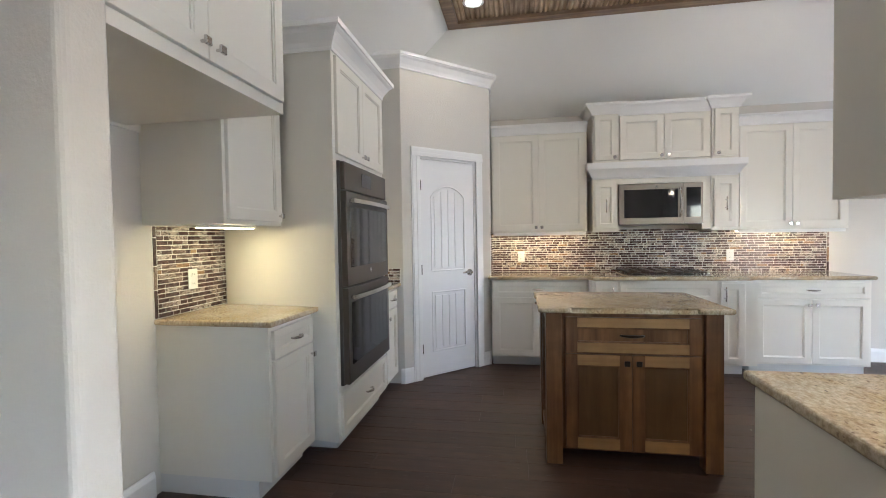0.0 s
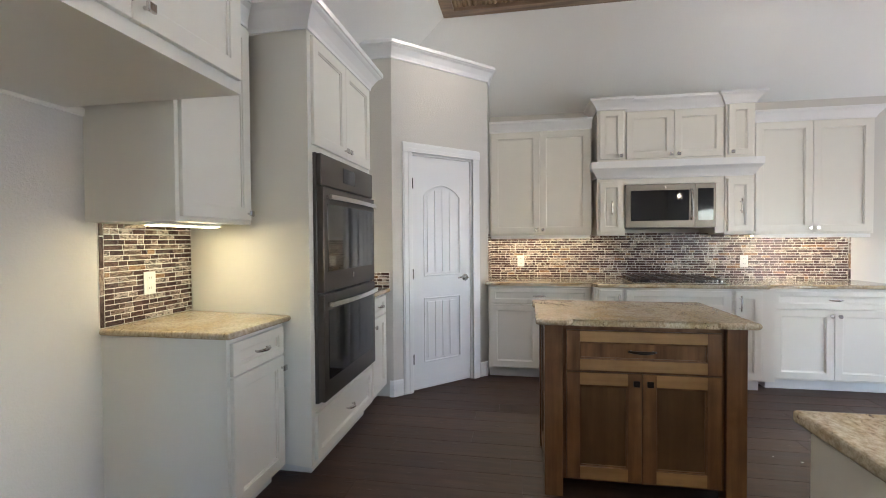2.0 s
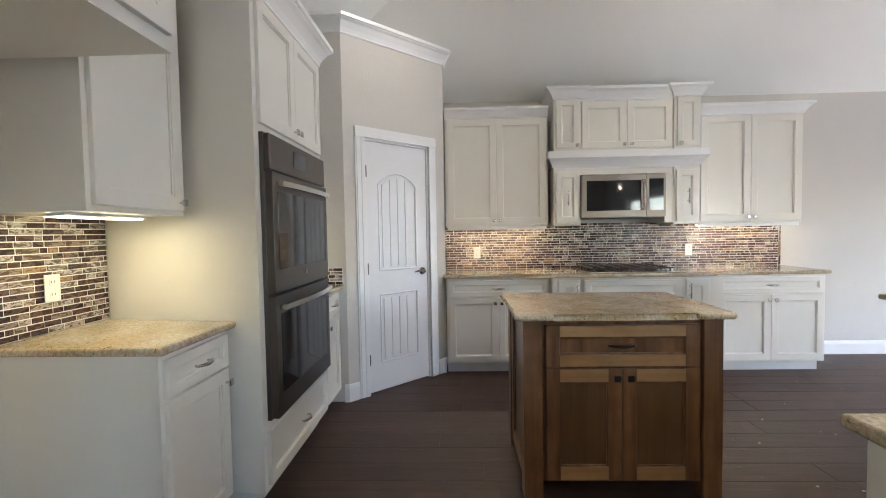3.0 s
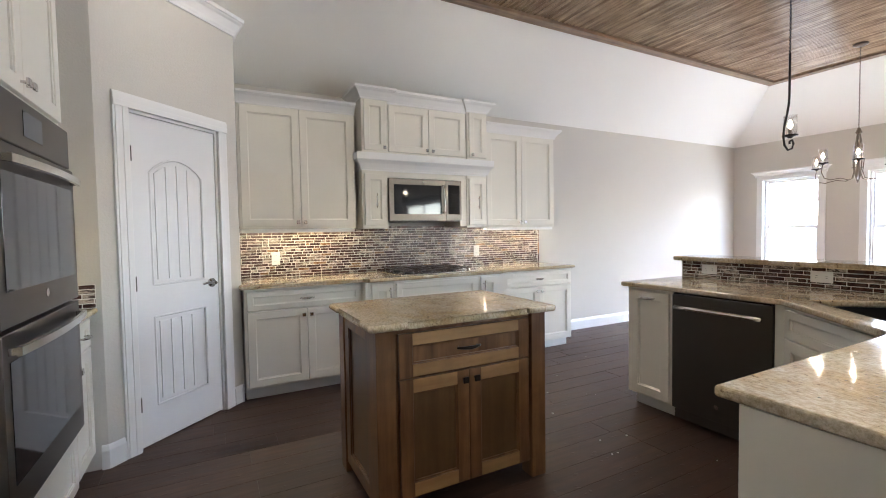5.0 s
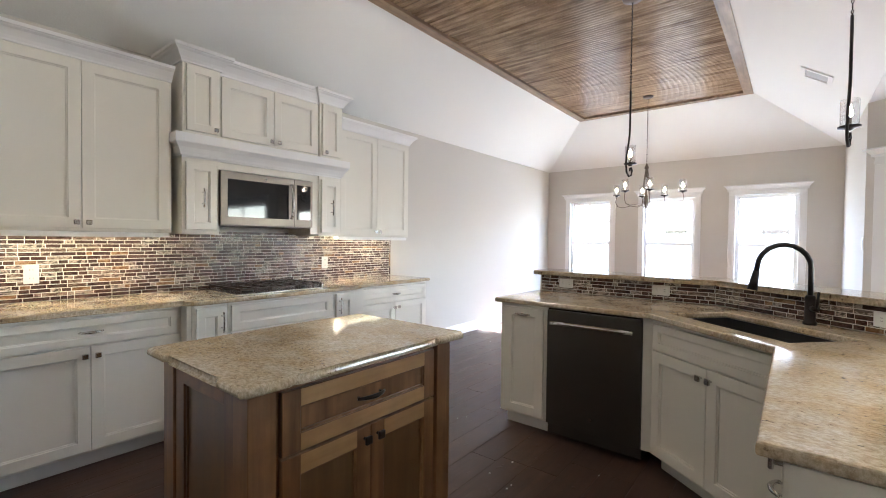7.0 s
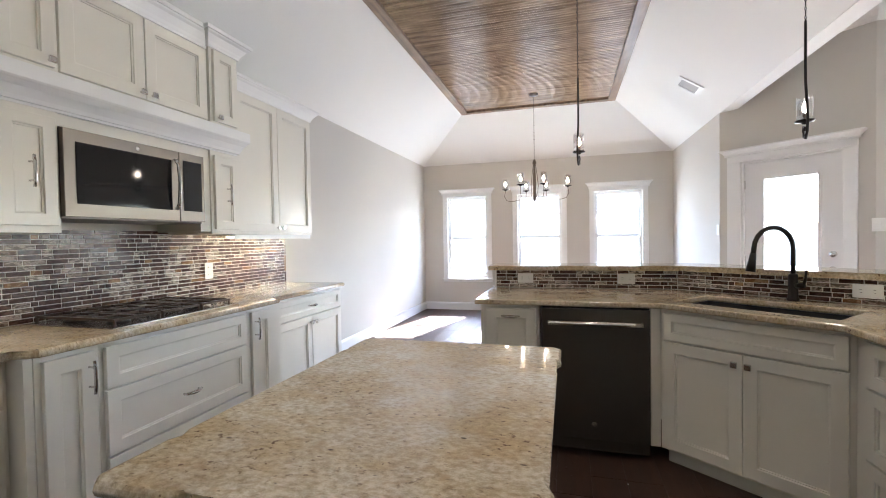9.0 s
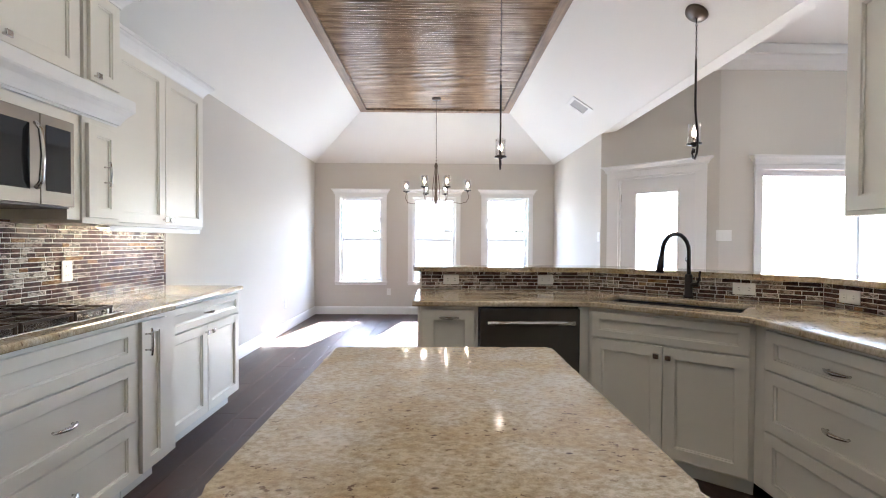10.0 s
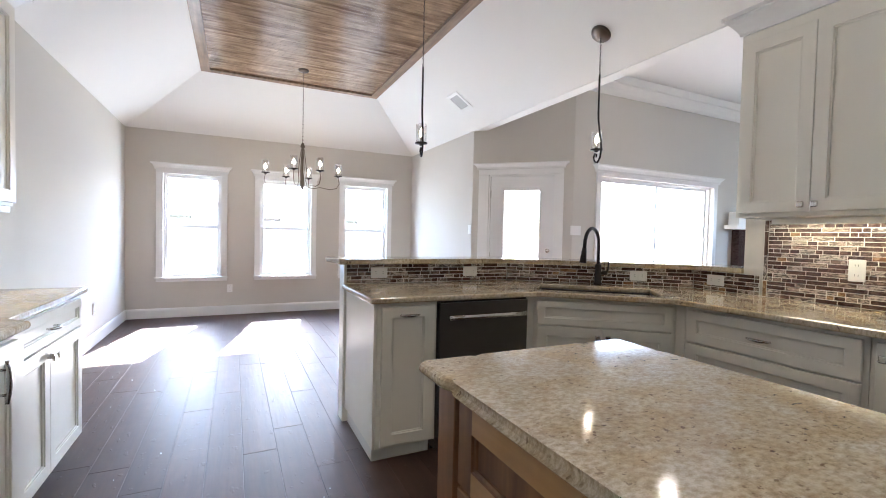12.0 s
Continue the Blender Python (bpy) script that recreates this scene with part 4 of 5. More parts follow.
backsplash("backsplash_return", frame_of(XL, 5.318, 0), 0.83, CT, CT + 0.13, "short mosaic upstand on the pantry wall", (0, 0.83), 8)
outlet(west(XL + 0.012, 3.765) @ pose(0, 0, 1.10))

# ---- north wall: the cooking range ----
YB, YM, YU = 5.955, 5.865, 6.22
base_cabinet(frame_of(-0.425, YB), 0.940, "cream base cabinet, a drawer over two doors, beside the pantry", depth=YN - YB - 0.01)
base_cabinet(frame_of(0.545, YM), 0.225, "narrow cream pull-out cabinet with an upright handle", depth=0.6, doors=1, drawers=0, handle="pullout", knob_side=1)
base_cabinet(frame_of(0.770, YM), 0.875, "wide cream cabinet with three drawers under the cooktop", depth=0.6, drawers=3)
base_cabinet(frame_of(1.645, YM), 0.240, "narrow cream pull-out cabinet with an upright handle", depth=0.6, doors=1, drawers=0, handle="pullout", knob_side=-1)
base_cabinet(frame_of(1.975, YB), 0.955, "cream base cabinet, a drawer over two doors, at the run's end", depth=YN - YB - 0.01)
for x0, x1 in ((0.516, 0.544), (1.886, 1.974)):
    bm = bmesh.new()
    box(bm, x0, x1, YM + 0.004, YN - 0.02, 0.10, CTU - 0.001)
    tagged(make("filler_panel", bm, CAB), "cream filler panel where the base run steps forward", "panel", "filler panels")
counter("countertop", [(-0.455, 5.92), (0.515, 5.92), (0.545, 5.83), (1.915, 5.83), (1.955, 5.92), (2.955, 5.92), (2.955, YN - 0.001), (-0.434, YN - 0.001), (-0.434, 6.02), (-0.455, 6.0)], "long cream granite countertop that steps forward at the cooktop")
upper_cabinet(frame_of(-0.425, YU), 0.98, 1.352, 2.385, "tall cream two-door wall cabinet beside the pantry", depth=YN - YU - 0.01, ends=(False, False), bottom=0.018, top=0.018, crown_scale=0.98)
upper_cabinet(frame_of(1.955, YU), 0.965, 1.345, 2.366, "tall cream two-door wall cabinet at the end of the run", depth=YN - YU - 0.01, ends=(False, True), bottom=0.018, top=0.018, crown_scale=0.98)
strip_light(pose(-0.41, 6.23, 1.351), 0.95, deep=0.012, lens=STRIPN)
strip_light(pose(1.97, 6.23, 1.344), 0.93, deep=0.012, lens=STRIPN)
hood = thing("range_hood_cabinet", frame_of(0, 6.16), "cream mantel cabinet around the microwave with crown tops and side towers", "cabinet")
D_ = YN - 6.16 - 0.008
for a, b, kk in ((0.598, 0.848, 0), (1.705, 1.945, 1)):
    bm = bmesh.new()
    box(bm, a, b, 0, D_, 1.345, 1.875)
    c = part("lower_case", bm, CAB, hood)
    f = shaker(c, "door", a + 0.02, b - 0.02, 1.375, 1.845, rail=0.052)
    pull(hood, (a + b) / 2, 1.60, upright=True, length=0.12)
    bm = bmesh.new()
    box(bm, a, b, -0.012, D_, 2.035, 2.525)
    t = part("tower_case", bm, CAB, hood)
    f = shaker(t, "door", a + 0.02, b - 0.02, 2.06, 2.51, rail=0.052, y=-0.012)
    knob(hood, b - 0.045 if kk == 0 else a + 0.045, 2.085, -0.032)
    bm = bmesh.new()
    sweep(bm, [(a, D_, 2.520), (a, -0.012, 2.520), (b, -0.012, 2.520), (b, D_, 2.520)], [(o * 1.05, u * 1.03) for o, u in CROWN])
    part("tower_crown", bm, TRIM, hood)
bm = bmesh.new()
box(bm, 0.8485, 1.7045, 0.012, D_, 2.035, 2.515)
c = part("middle_case", bm, CAB, hood)
for k in range(2):
    f = shaker(c, "door", 0.862 + 0.416 * k, 1.272 + 0.418 * k, 2.06, 2.492, y=0.012)
    knob(hood, 1.245 if k == 0 else 1.31, 2.09, -0.008)
bm = bmesh.new()
sweep(bm, [(0.8485, 0.012, 2.503), (1.7045, 0.012, 2.503)], [(o * 0.9, u * 1.2) for o, u in CROWN])
part("middle_crown", bm, TRIM, hood)
bm = bmesh.new()
box(bm, 0.598, 1.945, 0, D_, 1.876, 2.034)
sweep(bm, [(0.598, D_, 1.888), (0.598, 0, 1.888), (1.945, 0, 1.888), (1.945, D_, 1.888)], [(0, 0), (0.010, 0), (0.016, 0.018), (0.034, 0.052), (0.050, 0.072), (0.055, 0.077), (0.060, 0.085), (0.060, 0.145), (0, 0.145)])
part("mantel_shelf", bm, TRIM, hood)
bm = bmesh.new()
box(bm, 0.8485, 1.7045, 0.014, D_, 1.822, 1.875)
part("top_filler", bm, CAB, hood)
bm = bmesh.new()
box(bm, 1.628, 1.7045, 0.01, D_, 1.36, 1.821)
part("side_filler", bm, CAB, hood)

mw = thing("microwave", frame_of(0.845, 6.13, 0.012), "slate stainless over-range microwave with a black glass door", "microwave")
bm = bmesh.new()
box(bm, 0, 0.778, 0.025, 0.37, 1.395, 1.805, 0.004)
part("body", bm, STEELD, mw)
bm = bmesh.new()
frame_ring(bm, 0.001, 0.599, 1.405, 1.80, 0.06, 0.525, 1.475, 1.735, 0, 0.024)
md = part("microwave_door", bm, STEEL, mw)
bm = bmesh.new()
box(bm, 0.05, 0.548, -0.003, -0.0005, 1.465, 1.745, 0.0008)
part("glass", bm, BLACKG, md, "black microwave window")
bm = bmesh.new()
tube(bm, [(0.565, -0.012, 1.47), (0.565, -0.035, 1.50), (0.565, -0.042, 1.61), (0.565, -0.035, 1.72), (0.565, -0.012, 1.75)], 0.010, 10)
part("microwave_handle", bm, CHROME, md, "curved stainless handle", True)
bm = bmesh.new()
box(bm, 0.603, 0.777, 0, 0.024, 1.405, 1.80, 0.001)
cp = part("control_panel", bm, STEEL, mw)
bm = bmesh.new()
box(bm, 0.625, 0.755, -0.003, -0.0005, 1.465, 1.755, 0.0008)
part("keypad", bm, BLACKG, cp, "black keypad")
bm = bmesh.new()
cyl(bm, (0.35, 0, 1.77), (0.35, -0.002, 1.77), 0.010, 16)
part("badge", bm, CHROME, mw, "round steel badge")

ck = thing("gas_cooktop", pose(1.24, 6.16, CT), "stainless gas cooktop with black cast-iron grates set in granite", "cooktop")
bm = bmesh.new()
box(bm, -0.38, 0.38, -0.265, 0.265, 0.0005, 0.012, 0.005)
part("tray", bm, CHROME, ck)
for bx, by, r in ((-0.25, -0.13, 0.035), (-0.25, 0.13, 0.045), (0.0, 0.02, 0.055), (0.22, 0.13, 0.04), (0.22, -0.10, 0.035)):
    bm = bmesh.new()
    lathe(bm, [(0.0, 0.012), (r + 0.012, 0.012), (r + 0.01, 0.022), (r, 0.024), (r, 0.032), (0.0, 0.034)], Matrix.Translation((bx, by, 0)))
    part("burner", bm, BLACK, ck, "", True)
for gx0, gx1 in ((-0.36, -0.13), (-0.12, 0.11), (0.12, 0.33)):
    bm = bmesh.new()
    zt_ = 0.034
    for y in (-0.24, 0.24):
        box(bm, gx0, gx1, y - 0.006, y + 0.006, zt_, zt_ + 0.012, 0.002)
    for x in (gx0 + 0.006, (gx0 + gx1) / 2, gx1 - 0.006):
        box(bm, x - 0.006, x + 0.006, -0.234, 0.234, zt_ + 0.001, zt_ + 0.013, 0.002)
    for y in (-0.12, 0.0, 0.12):
        box(bm, gx0 + 0.012, gx1 - 0.012, y - 0.005, y + 0.005, zt_ + 0.002, zt_ + 0.014, 0.002)
    for x in (gx0 + 0.006, gx1 - 0.006):
        for y in (-0.24, 0.24):
            cyl(bm, (x, y, 0.012), (x, y, zt_ + 0.004), 0.007, 6)
    part("grate", bm, GRATE, ck, "brown-black cast-iron grate")
for k in range(5):
    bm = bmesh.new()
    lathe(bm, [(0.018, 0.012), (0.018, 0.03), (0.015, 0.034), (0.0, 0.035)], Matrix.Translation((0.358, -0.19 + 0.09 * k, 0)), 14)
    part("control_knob", bm, CHROME, ck, "", True)
backsplash("backsplash_range", frame_of(-0.43, YN), 3.375, CT, 1.372, "brown, plum and tan glass mosaic backsplash behind the cooktop", (2.3, 3.4), 1, ("end",))
backsplash("backsplash_pantry_end", pose(P2[0], 6.05, 0, 0, 0, 90), 0.46, CT, 1.372, "mosaic return on the pantry's side", (0, 0), 9)
outlet(frame_of(-0.117, YN - 0.012, 1.085))
outlet(frame_of(2.026, YN - 0.012, 1.085))
outlet(frame_of(5.637, YN - 0.001, 0.385), "white outlet low on the painted nook wall")
outlet(frame_of(XF - 0.001, 5.235, 0.39, -90), "white outlet low on the painted window wall")
outlet(frame_of(4.98, YS + 0.001, 1.335, 180), "white switch plate beside the patio door", switch=True)
outlet(frame_of(XW - 0.001, 1.397, 1.345, -90), "wide white three-rocker switch plate between patio door and window", switch=True, gangs=3)

# ---- island ----
IX0, IX1, IY0, IY1 = -0.010, 0.928, 4.075, 4.70
isl = thing("kitchen_island", pose(0, 0, 0), "small brown-stained alder island cabinet with corner posts", "kitchen island")
for x in (IX0, IX1 - 0.09):
    for y in (IY0, IY1 - 0.09):
        bm = bmesh.new()
        box(bm, x, x + 0.09, y, y + 0.09, 0.001, CTU - 0.001, 0.003)
        part("post", bm, ISLE_V, isl)
bm = bmesh.new()
box(bm, IX0 + 0.035, IX1 - 0.035, IY0 + 0.035, IY1 - 0.035, 0.085, CTU - 0.002)
part("body", bm, ISLE_V, isl)
fx0, fx1 = IX0 + 0.091, IX1 - 0.091
for side in (0, 1):
    s = part("front_frame" if side == 0 else "back_frame", bmesh.new(), ISLE_V, isl)
    s.matrix_basis = pose(0, IY0 + 0.025, 0) if side == 0 else pose(IX0 + IX1, IY1 - 0.025, 0, 0, 0, 180)
    bm = bmesh.new()
    box(bm, fx0, fx0 + 0.035, -0.002, 0.009, 0.085, CTU - 0.003)
    box(bm, fx1 - 0.035, fx1, -0.002, 0.009, 0.085, CTU - 0.003)
    box(bm, fx0 + 0.035, fx1 - 0.035, -0.0025, 0.009, 0.085, 0.125)
    box(bm, fx0 + 0.035, fx1 - 0.035, -0.0025, 0.009, 0.842, CTU - 0.003)
    box(bm, fx0 + 0.035, fx1 - 0.035, -0.0025, 0.009, 0.632, 0.665)
    bmesh.ops.recalc_face_normals(bm, faces=bm.faces)
    bm.to_mesh(s.data)
    bm.free()
    mm = s.matrix_basis.copy()
    u0, u1 = fx0 + 0.018, fx1 - 0.018
    mid = (u0 + u1) / 2
    for nm, a, b, c, d in (("drawer", u0, u1, 0.652, 0.852), ("door", u0, mid - 0.0015, 0.10, 0.642), ("door", mid + 0.0015, u1, 0.10, 0.642)):
        f = shaker(isl, nm, a, b, c, d, ISLE_V, rail=0.065, y=-0.003, panel_mat=ISLE_P if nm == "door" else ISLE_V, rail_mat=ISLE_X)
        f.matrix_basis = mm
        if nm == "drawer":
            pull(f, mid, (c + d) / 2, y=-0.011, length=0.13, mat=BRONZE)
        else:
            knob(f, b - 0.03 if a < mid - 0.01 else a + 0.03, 0.60, -0.023, BRONZE)
for x, t in ((IX0 + 0.028, -90), (IX1 - 0.028, 90)):
    yy = IY1 - 0.091 if t == -90 else IY0 + 0.091
    f = shaker(isl, "side_panel", 0.0, IY1 - IY0 - 0.182, 0.06, CTU - 0.004, ISLE_V, rail=0.07, panel_mat=ISLE_P, rail_mat=ISLE_Y)
    f.matrix_basis = pose(x, yy, 0, 0, 0, t)


def eared(x0, x1, y0, y1, ear=0.13, out=0.026):
    """A rectangle whose corners stand out as stepped ears."""
    pts = []
    for cx, cy, sx, sy in ((x0, y0, 1, 1), (x1, y0, -1, 1), (x1, y1, -1, -1), (x0, y1, 1, -1)):
        a = [(cx, cy + sy * (ear + 0.03)), (cx - sx * out * 0.55, cy + sy * (ear + 0.022)), (cx - sx * out, cy + sy * (ear - 0.005)), (cx - sx * out, cy - sy * (out - 0.02)), (cx - sx * (out - 0.02), cy - sy * out), (cx + sx * (ear - 0.005), cy - sy * out), (cx + sx * (ear + 0.022), cy - sy * out * 0.55), (cx + sx * (ear + 0.03), cy)]
        pts += a if sx * sy > 0 else a[::-1]
    return pts


counter("island_countertop", eared(-0.030, 0.945, 4.045, 4.722), "polished cream granite island top with brown flecks and stepped corners", bev=0.0145)

# ---- peninsula ----
A1, A2, A3, A4 = (2.10, 4.535), (2.10, 3.50), (1.60, 2.864), (0.49, 2.864)
B1, B2, B3 = (2.75, 3.27), (1.93, 2.235), 2.235
east = lambda x, y: frame_of(x, y, 0, -90)
base_cabinet(east(2.112, 4.505), 0.345, "cream cabinet with one full door at the end of the peninsula", depth=0.64, doors=1, drawers=0, handle="top")
dw = thing("dishwasher", east(2.105, 4.155), "dark slate dishwasher with a stainless bar handle", "dishwasher")
bm = bmesh.new()
box(bm, 0.003, 0.600, 0.02, 0.60, 0.03, CTU - 0.004)
part("tub", bm, STEELD, dw)
bm = bmesh.new()
box(bm, 0.004, 0.599, -0.018, 0.019, 0.105, 0.868, 0.006)
d = part("dishwasher_door", bm, STEELD, dw)
bm = bmesh.new()
box(bm, 0.012, 0.591, -0.012, 0.012, 0.869, 0.877)
part("control_strip", bm, BLACKG, d, "black top control strip")
bm = bmesh.new()
tube(bm, [(0.045, -0.055, 0.79), (0.15, -0.062, 0.79), (0.30, -0.064, 0.79), (0.45, -0.062, 0.79), (0.558, -0.055, 0.79)], 0.0145, 10)
for x in (0.07, 0.533):
    cyl(bm, (x, -0.018, 0.79), (x, -0.058, 0.79), 0.009, 8)
part("handle", bm, CHROME, d, "long stainless bar handle", True)
bm = bmesh.new()
cyl(bm, (0.30, -0.018, 0.20), (0.30, -0.021, 0.20), 0.014, 18)
part("badge", bm, CHROME, d, "round steel badge")
bm = bmesh.new()
box(bm, 0.01, 0.593, 0.09, 0.11, 0.002, 0.10)
part("kick_plate", bm, BLACK, dw)

sa = math.degrees(math.atan2(A3[1] - A2[1], A3[0] - A2[0]))
sl = math.dist(A2, A3)
snk = base_cabinet(frame_of(A2[0] + 0.0, A2[1], 0, sa), sl, "slanted cream sink cabinet, false drawer over two doors", depth=0.50, handle="sink")
bm = bmesh.new()
prism(bm, [(2.101, 3.552), (2.17, 3.552), (2.17, 3.50), (2.102, 3.502)][::-1], 0.10, CTU - 0.001)
tagged(make("filler_panel", bm, CAB), "cream corner filler beside the slanted sink cabinet", "panel", "filler panels")
bm = bmesh.new()
prism(bm, [(A3[0] - 0.06, 2.865), (A3[0] - 0.001, 2.865), (A3[0] - 0.001, 2.76), (A3[0] - 0.06, 2.76)][::-1], 0.10, CTU - 0.001)
tagged(make("filler_panel", bm, CAB), "cream corner filler beside the slanted sink cabinet", "panel", "filler panels")
base_cabinet(frame_of(1.538, 2.864, 0, 180), 0.80, "wide cream cabinet with three drawers and nickel pulls", depth=0.625, drawers=3, handle="all")
base_cabinet(frame_of(0.737, 2.864, 0, 180), 0.220, "narrow cream cabinet at the counter's end", depth=0.625, doors=1, drawers=0, knob_side=-1)

# counter with its sink cut out
u = Vector((-0.50, -0.565)).normalized()
nrm = Vector((-u.y, u.x))
if nrm.x < 0:
    nrm = -nrm
mid = Vector((1.85, 3.2175))
SC = mid + nrm * 0.285
def at_sink(a, b):
    p = SC + u * a + nrm * b
    return (p.x, p.y)


SW, SD = 0.36, 0.185
outer = [(2.072, 4.55), (2.065, 3.508), (1.555, 2.93), (0.486, 2.93), (0.478, B3 + 0.001), (B2[0], B3 + 0.001), (2.749, B1[1]), (2.749, 4.52), (2.74, 4.55)]
bm = bmesh.new()
ov = [bm.verts.new((x, y, CT)) for x, y in outer]
iv = [bm.verts.new((*at_sink(a, b), CT)) for a, b in ((-SW, -SD), (SW, -SD), (SW, SD), (-SW, SD))]
for loop_ in ((ov[1], ov[2], iv[1], iv[0]), (ov[2], ov[3], ov[4], ov[5], iv[2], iv[1]), (ov[5], ov[6], iv[3], iv[2]), (ov[6], ov[7], ov[8], ov[0], ov[1], iv[0], iv[3])):
    bm.faces.new(loop_)
top_faces = list(bm.faces)
r = bmesh.ops.extrude_face_region(bm, geom=top_faces)
for v in [g_ for g_ in r["geom"] if isinstance(g_, bmesh.types.BMVert)]:
    v.co.z = CTU
bmesh.ops.recalc_face_normals(bm, faces=bm.faces)
rim = [e for e in bm.edges if len(e.link_faces) == 2 and e.calc_face_angle() > 1.0 and abs(e.verts[0].co.z - e.verts[1].co.z) < 1e-4]
bmesh.ops.bevel(bm, geom=rim, offset=0.009, segments=3, profile=0.5, affect="EDGES")
tagged(make("countertop", bm, GRAN), "cream granite peninsula countertop around a black sink", "countertop")

sk = thing("kitchen_sink", pose(SC.x, SC.y, 0, 0, 0, math.degrees(math.atan2(u.y, u.x))), "black undermount composite kitchen sink", "sink")
bm = bmesh.new()
for a, b, c, d in ((-SW - 0.012, -SW, -SD, SD), (SW, SW + 0.012, -SD, SD), (-SW - 0.012, SW + 0.012, -SD - 0.012, -SD), (-SW - 0.012, SW + 0.012, SD, SD + 0.012)):
    box(bm, a, b, c, d, 0.68, CTU - 0.0015)
box(bm, -SW - 0.012, SW + 0.012, -SD - 0.012, SD + 0.012, 0.668, 0.68)
part("bowl", bm, SINK, sk)
bm = bmesh.new()
lathe(bm, [(0.0, 0.681), (0.04, 0.681), (0.044, 0.686), (0.03, 0.688), (0.0, 0.684)])
part("drain", bm, CHROME, sk, "steel drain", True)
fa = thing("kitchen_faucet", pose(*at_sink(0.03, SD + 0.122), CT, 0, 0, 112), "oil-rubbed bronze gooseneck pull-down faucet behind the sink", "faucet")
bm = bmesh.new()
lathe(bm, [(0.0, 0.0005), (0.030, 0.0005), (0.030, 0.012), (0.024, 0.02), (0.022, 0.14), (0.019, 0.15), (0.0, 0.151)])
part("base", bm, BRONZE, fa, "", True)
bm = bmesh.new()
arc_ = [(0, 0, 0.145), (0, 0, 0.23), (0, 0, 0.287)] + [(0.118 - 0.118 * math.cos(t), 0, 0.287 + 0.118 * math.sin(t)) for t in (math.pi * k / 10 for k in range(1, 10))] + [(0.240, 0, 0.262)]
tube(bm, arc_, 0.0125, 12)
part("gooseneck", bm, BRONZE, fa, "", True)
bm = bmesh.new()
cyl(bm, (0.239, 0, 0.267), (0.256, 0, 0.167), 0.015, 14, 0.024)
part("spray_head", bm, BRONZE, fa, "", True)
bm = bmesh.new()
cyl(bm, (0, 0.02, 0.085), (0, 0.065, 0.09), 0.014, 12)
tube(bm, [(0, 0.06, 0.09), (0, 0.072, 0.12), (0, 0.078, 0.175)], [0.008, 0.007, 0.006])
part("lever", bm, BRONZE, fa, "", True)

# raised bar on its half wall
bm = bmesh.new()
prism(bm, [(2.762, 4.532), (2.76, B1[1] - 0.003), (B2[0] + 0.004, B3 - 0.010), (1.602, B3 - 0.010), (1.602, 2.09), (2.02, 2.09), (2.89, 3.19), (2.89, 4.532)], 0, 1.042)
structure("wall_half", bm, CAB, "painted half wall that carries the raised bar", "wall")
bm = bmesh.new()
prism(bm, [(2.715, 4.575), (2.715, B1[1] - 0.01), (1.925, 2.262), (1.602, 2.262), (1.602, 1.93), (2.10, 1.93), (3.04, 3.12), (3.04, 4.60)], 1.043, 1.078, 0.010, 3)
tagged(make("bar_top", bm, GRAN), "raised cream granite bar top above the mosaic", "countertop")
backsplash("backsplash_bar", east(2.76, 4.52), 4.52 - B1[1], CT, 1.042, "low brown mosaic band under the raised bar", (0, 2), 11)
bl = math.dist(B1, B2)
ba = math.degrees(math.atan2(B2[1] - B1[1], B2[0] - B1[0]))
backsplash("backsplash_slant", frame_of(B1[0] + 0.008, B1[1] - 0.004, 0, ba), bl, CT, 1.042, "low brown mosaic band behind the sink", (0, 2), 12)
backsplash("backsplash_low", frame_of(B2[0], B3 - 0.004, 0, 180), B2[0] - 1.50, CT, 1.042, "low brown mosaic band beside the tall wall", (0, 2), 13)
backsplash("backsplash_south", frame_of(1.485, B3 - 0.004, 0, 180), 1.04, CT, 1.384, "brown glass and stone mosaic under the wall cabinets", (0, 0.66), 14, ("start",))
bm = bmesh.new()
box(bm, 0.42, 1.60, 2.03, B3 - 0.005, 0, 2.72)
structure("wall_south", bm, WALL, "greige full-height wall behind the cabinets", "wall")
upper_cabinet(frame_of(1.46, 2.575, 0, 180), 0.73, 1.385, 2.425, "cream two-door wall cabinet above the peninsula counter", depth=0.335, doors=2, ends=(True, False), top=0.07)
upper_cabinet(frame_of(0.729, 2.575, 0, 180), 0.239, 1.385, 2.425, "narrow cream single-door wall cabinet at the counter's end", depth=0.335, doors=1, ends=(False, True), top=0.07, knob_side=-1)
strip_light(pose(1.36, 2.40, 1.384, 0, 0, 180), 0.8, label="slim under-cabinet light, lit softly", deep=0.016, lens=STRIPW)
bm = bmesh.new()
box(bm, 0.49, 0.515, 2.24, 2.874, 0.001, CTU - 0.001)
tagged(make("end_panel", bm, CAB), "cream end panel under the granite counter", "panel")
bm = bmesh.new()
box(bm, 2.118, 2.745, 4.506, 4.520, 0.10, CTU - 0.001)
tagged(make("end_panel", bm, CAB), "cream end panel of the peninsula", "panel")
outlet(east(2.748, 4.30) @ pose(0, 0, 0.985), "white outlet lying sideways on the bar mosaic", True)
outlet(east(2.748, 3.60) @ pose(0, 0, 0.985), "white outlet lying sideways on the bar mosaic", True)
q = (B1[0] + (B2[0] - B1[0]) * 0.72, B1[1] + (B2[1] - B1[1]) * 0.72)
outlet(frame_of(q[0] - 0.008, q[1] + 0.008, 0.985, ba), "white outlet lying sideways behind the sink", True)
outlet(frame_of(1.77, B3 + 0.008, 0.985, 180), "white outlet lying sideways beside the tall wall", True)
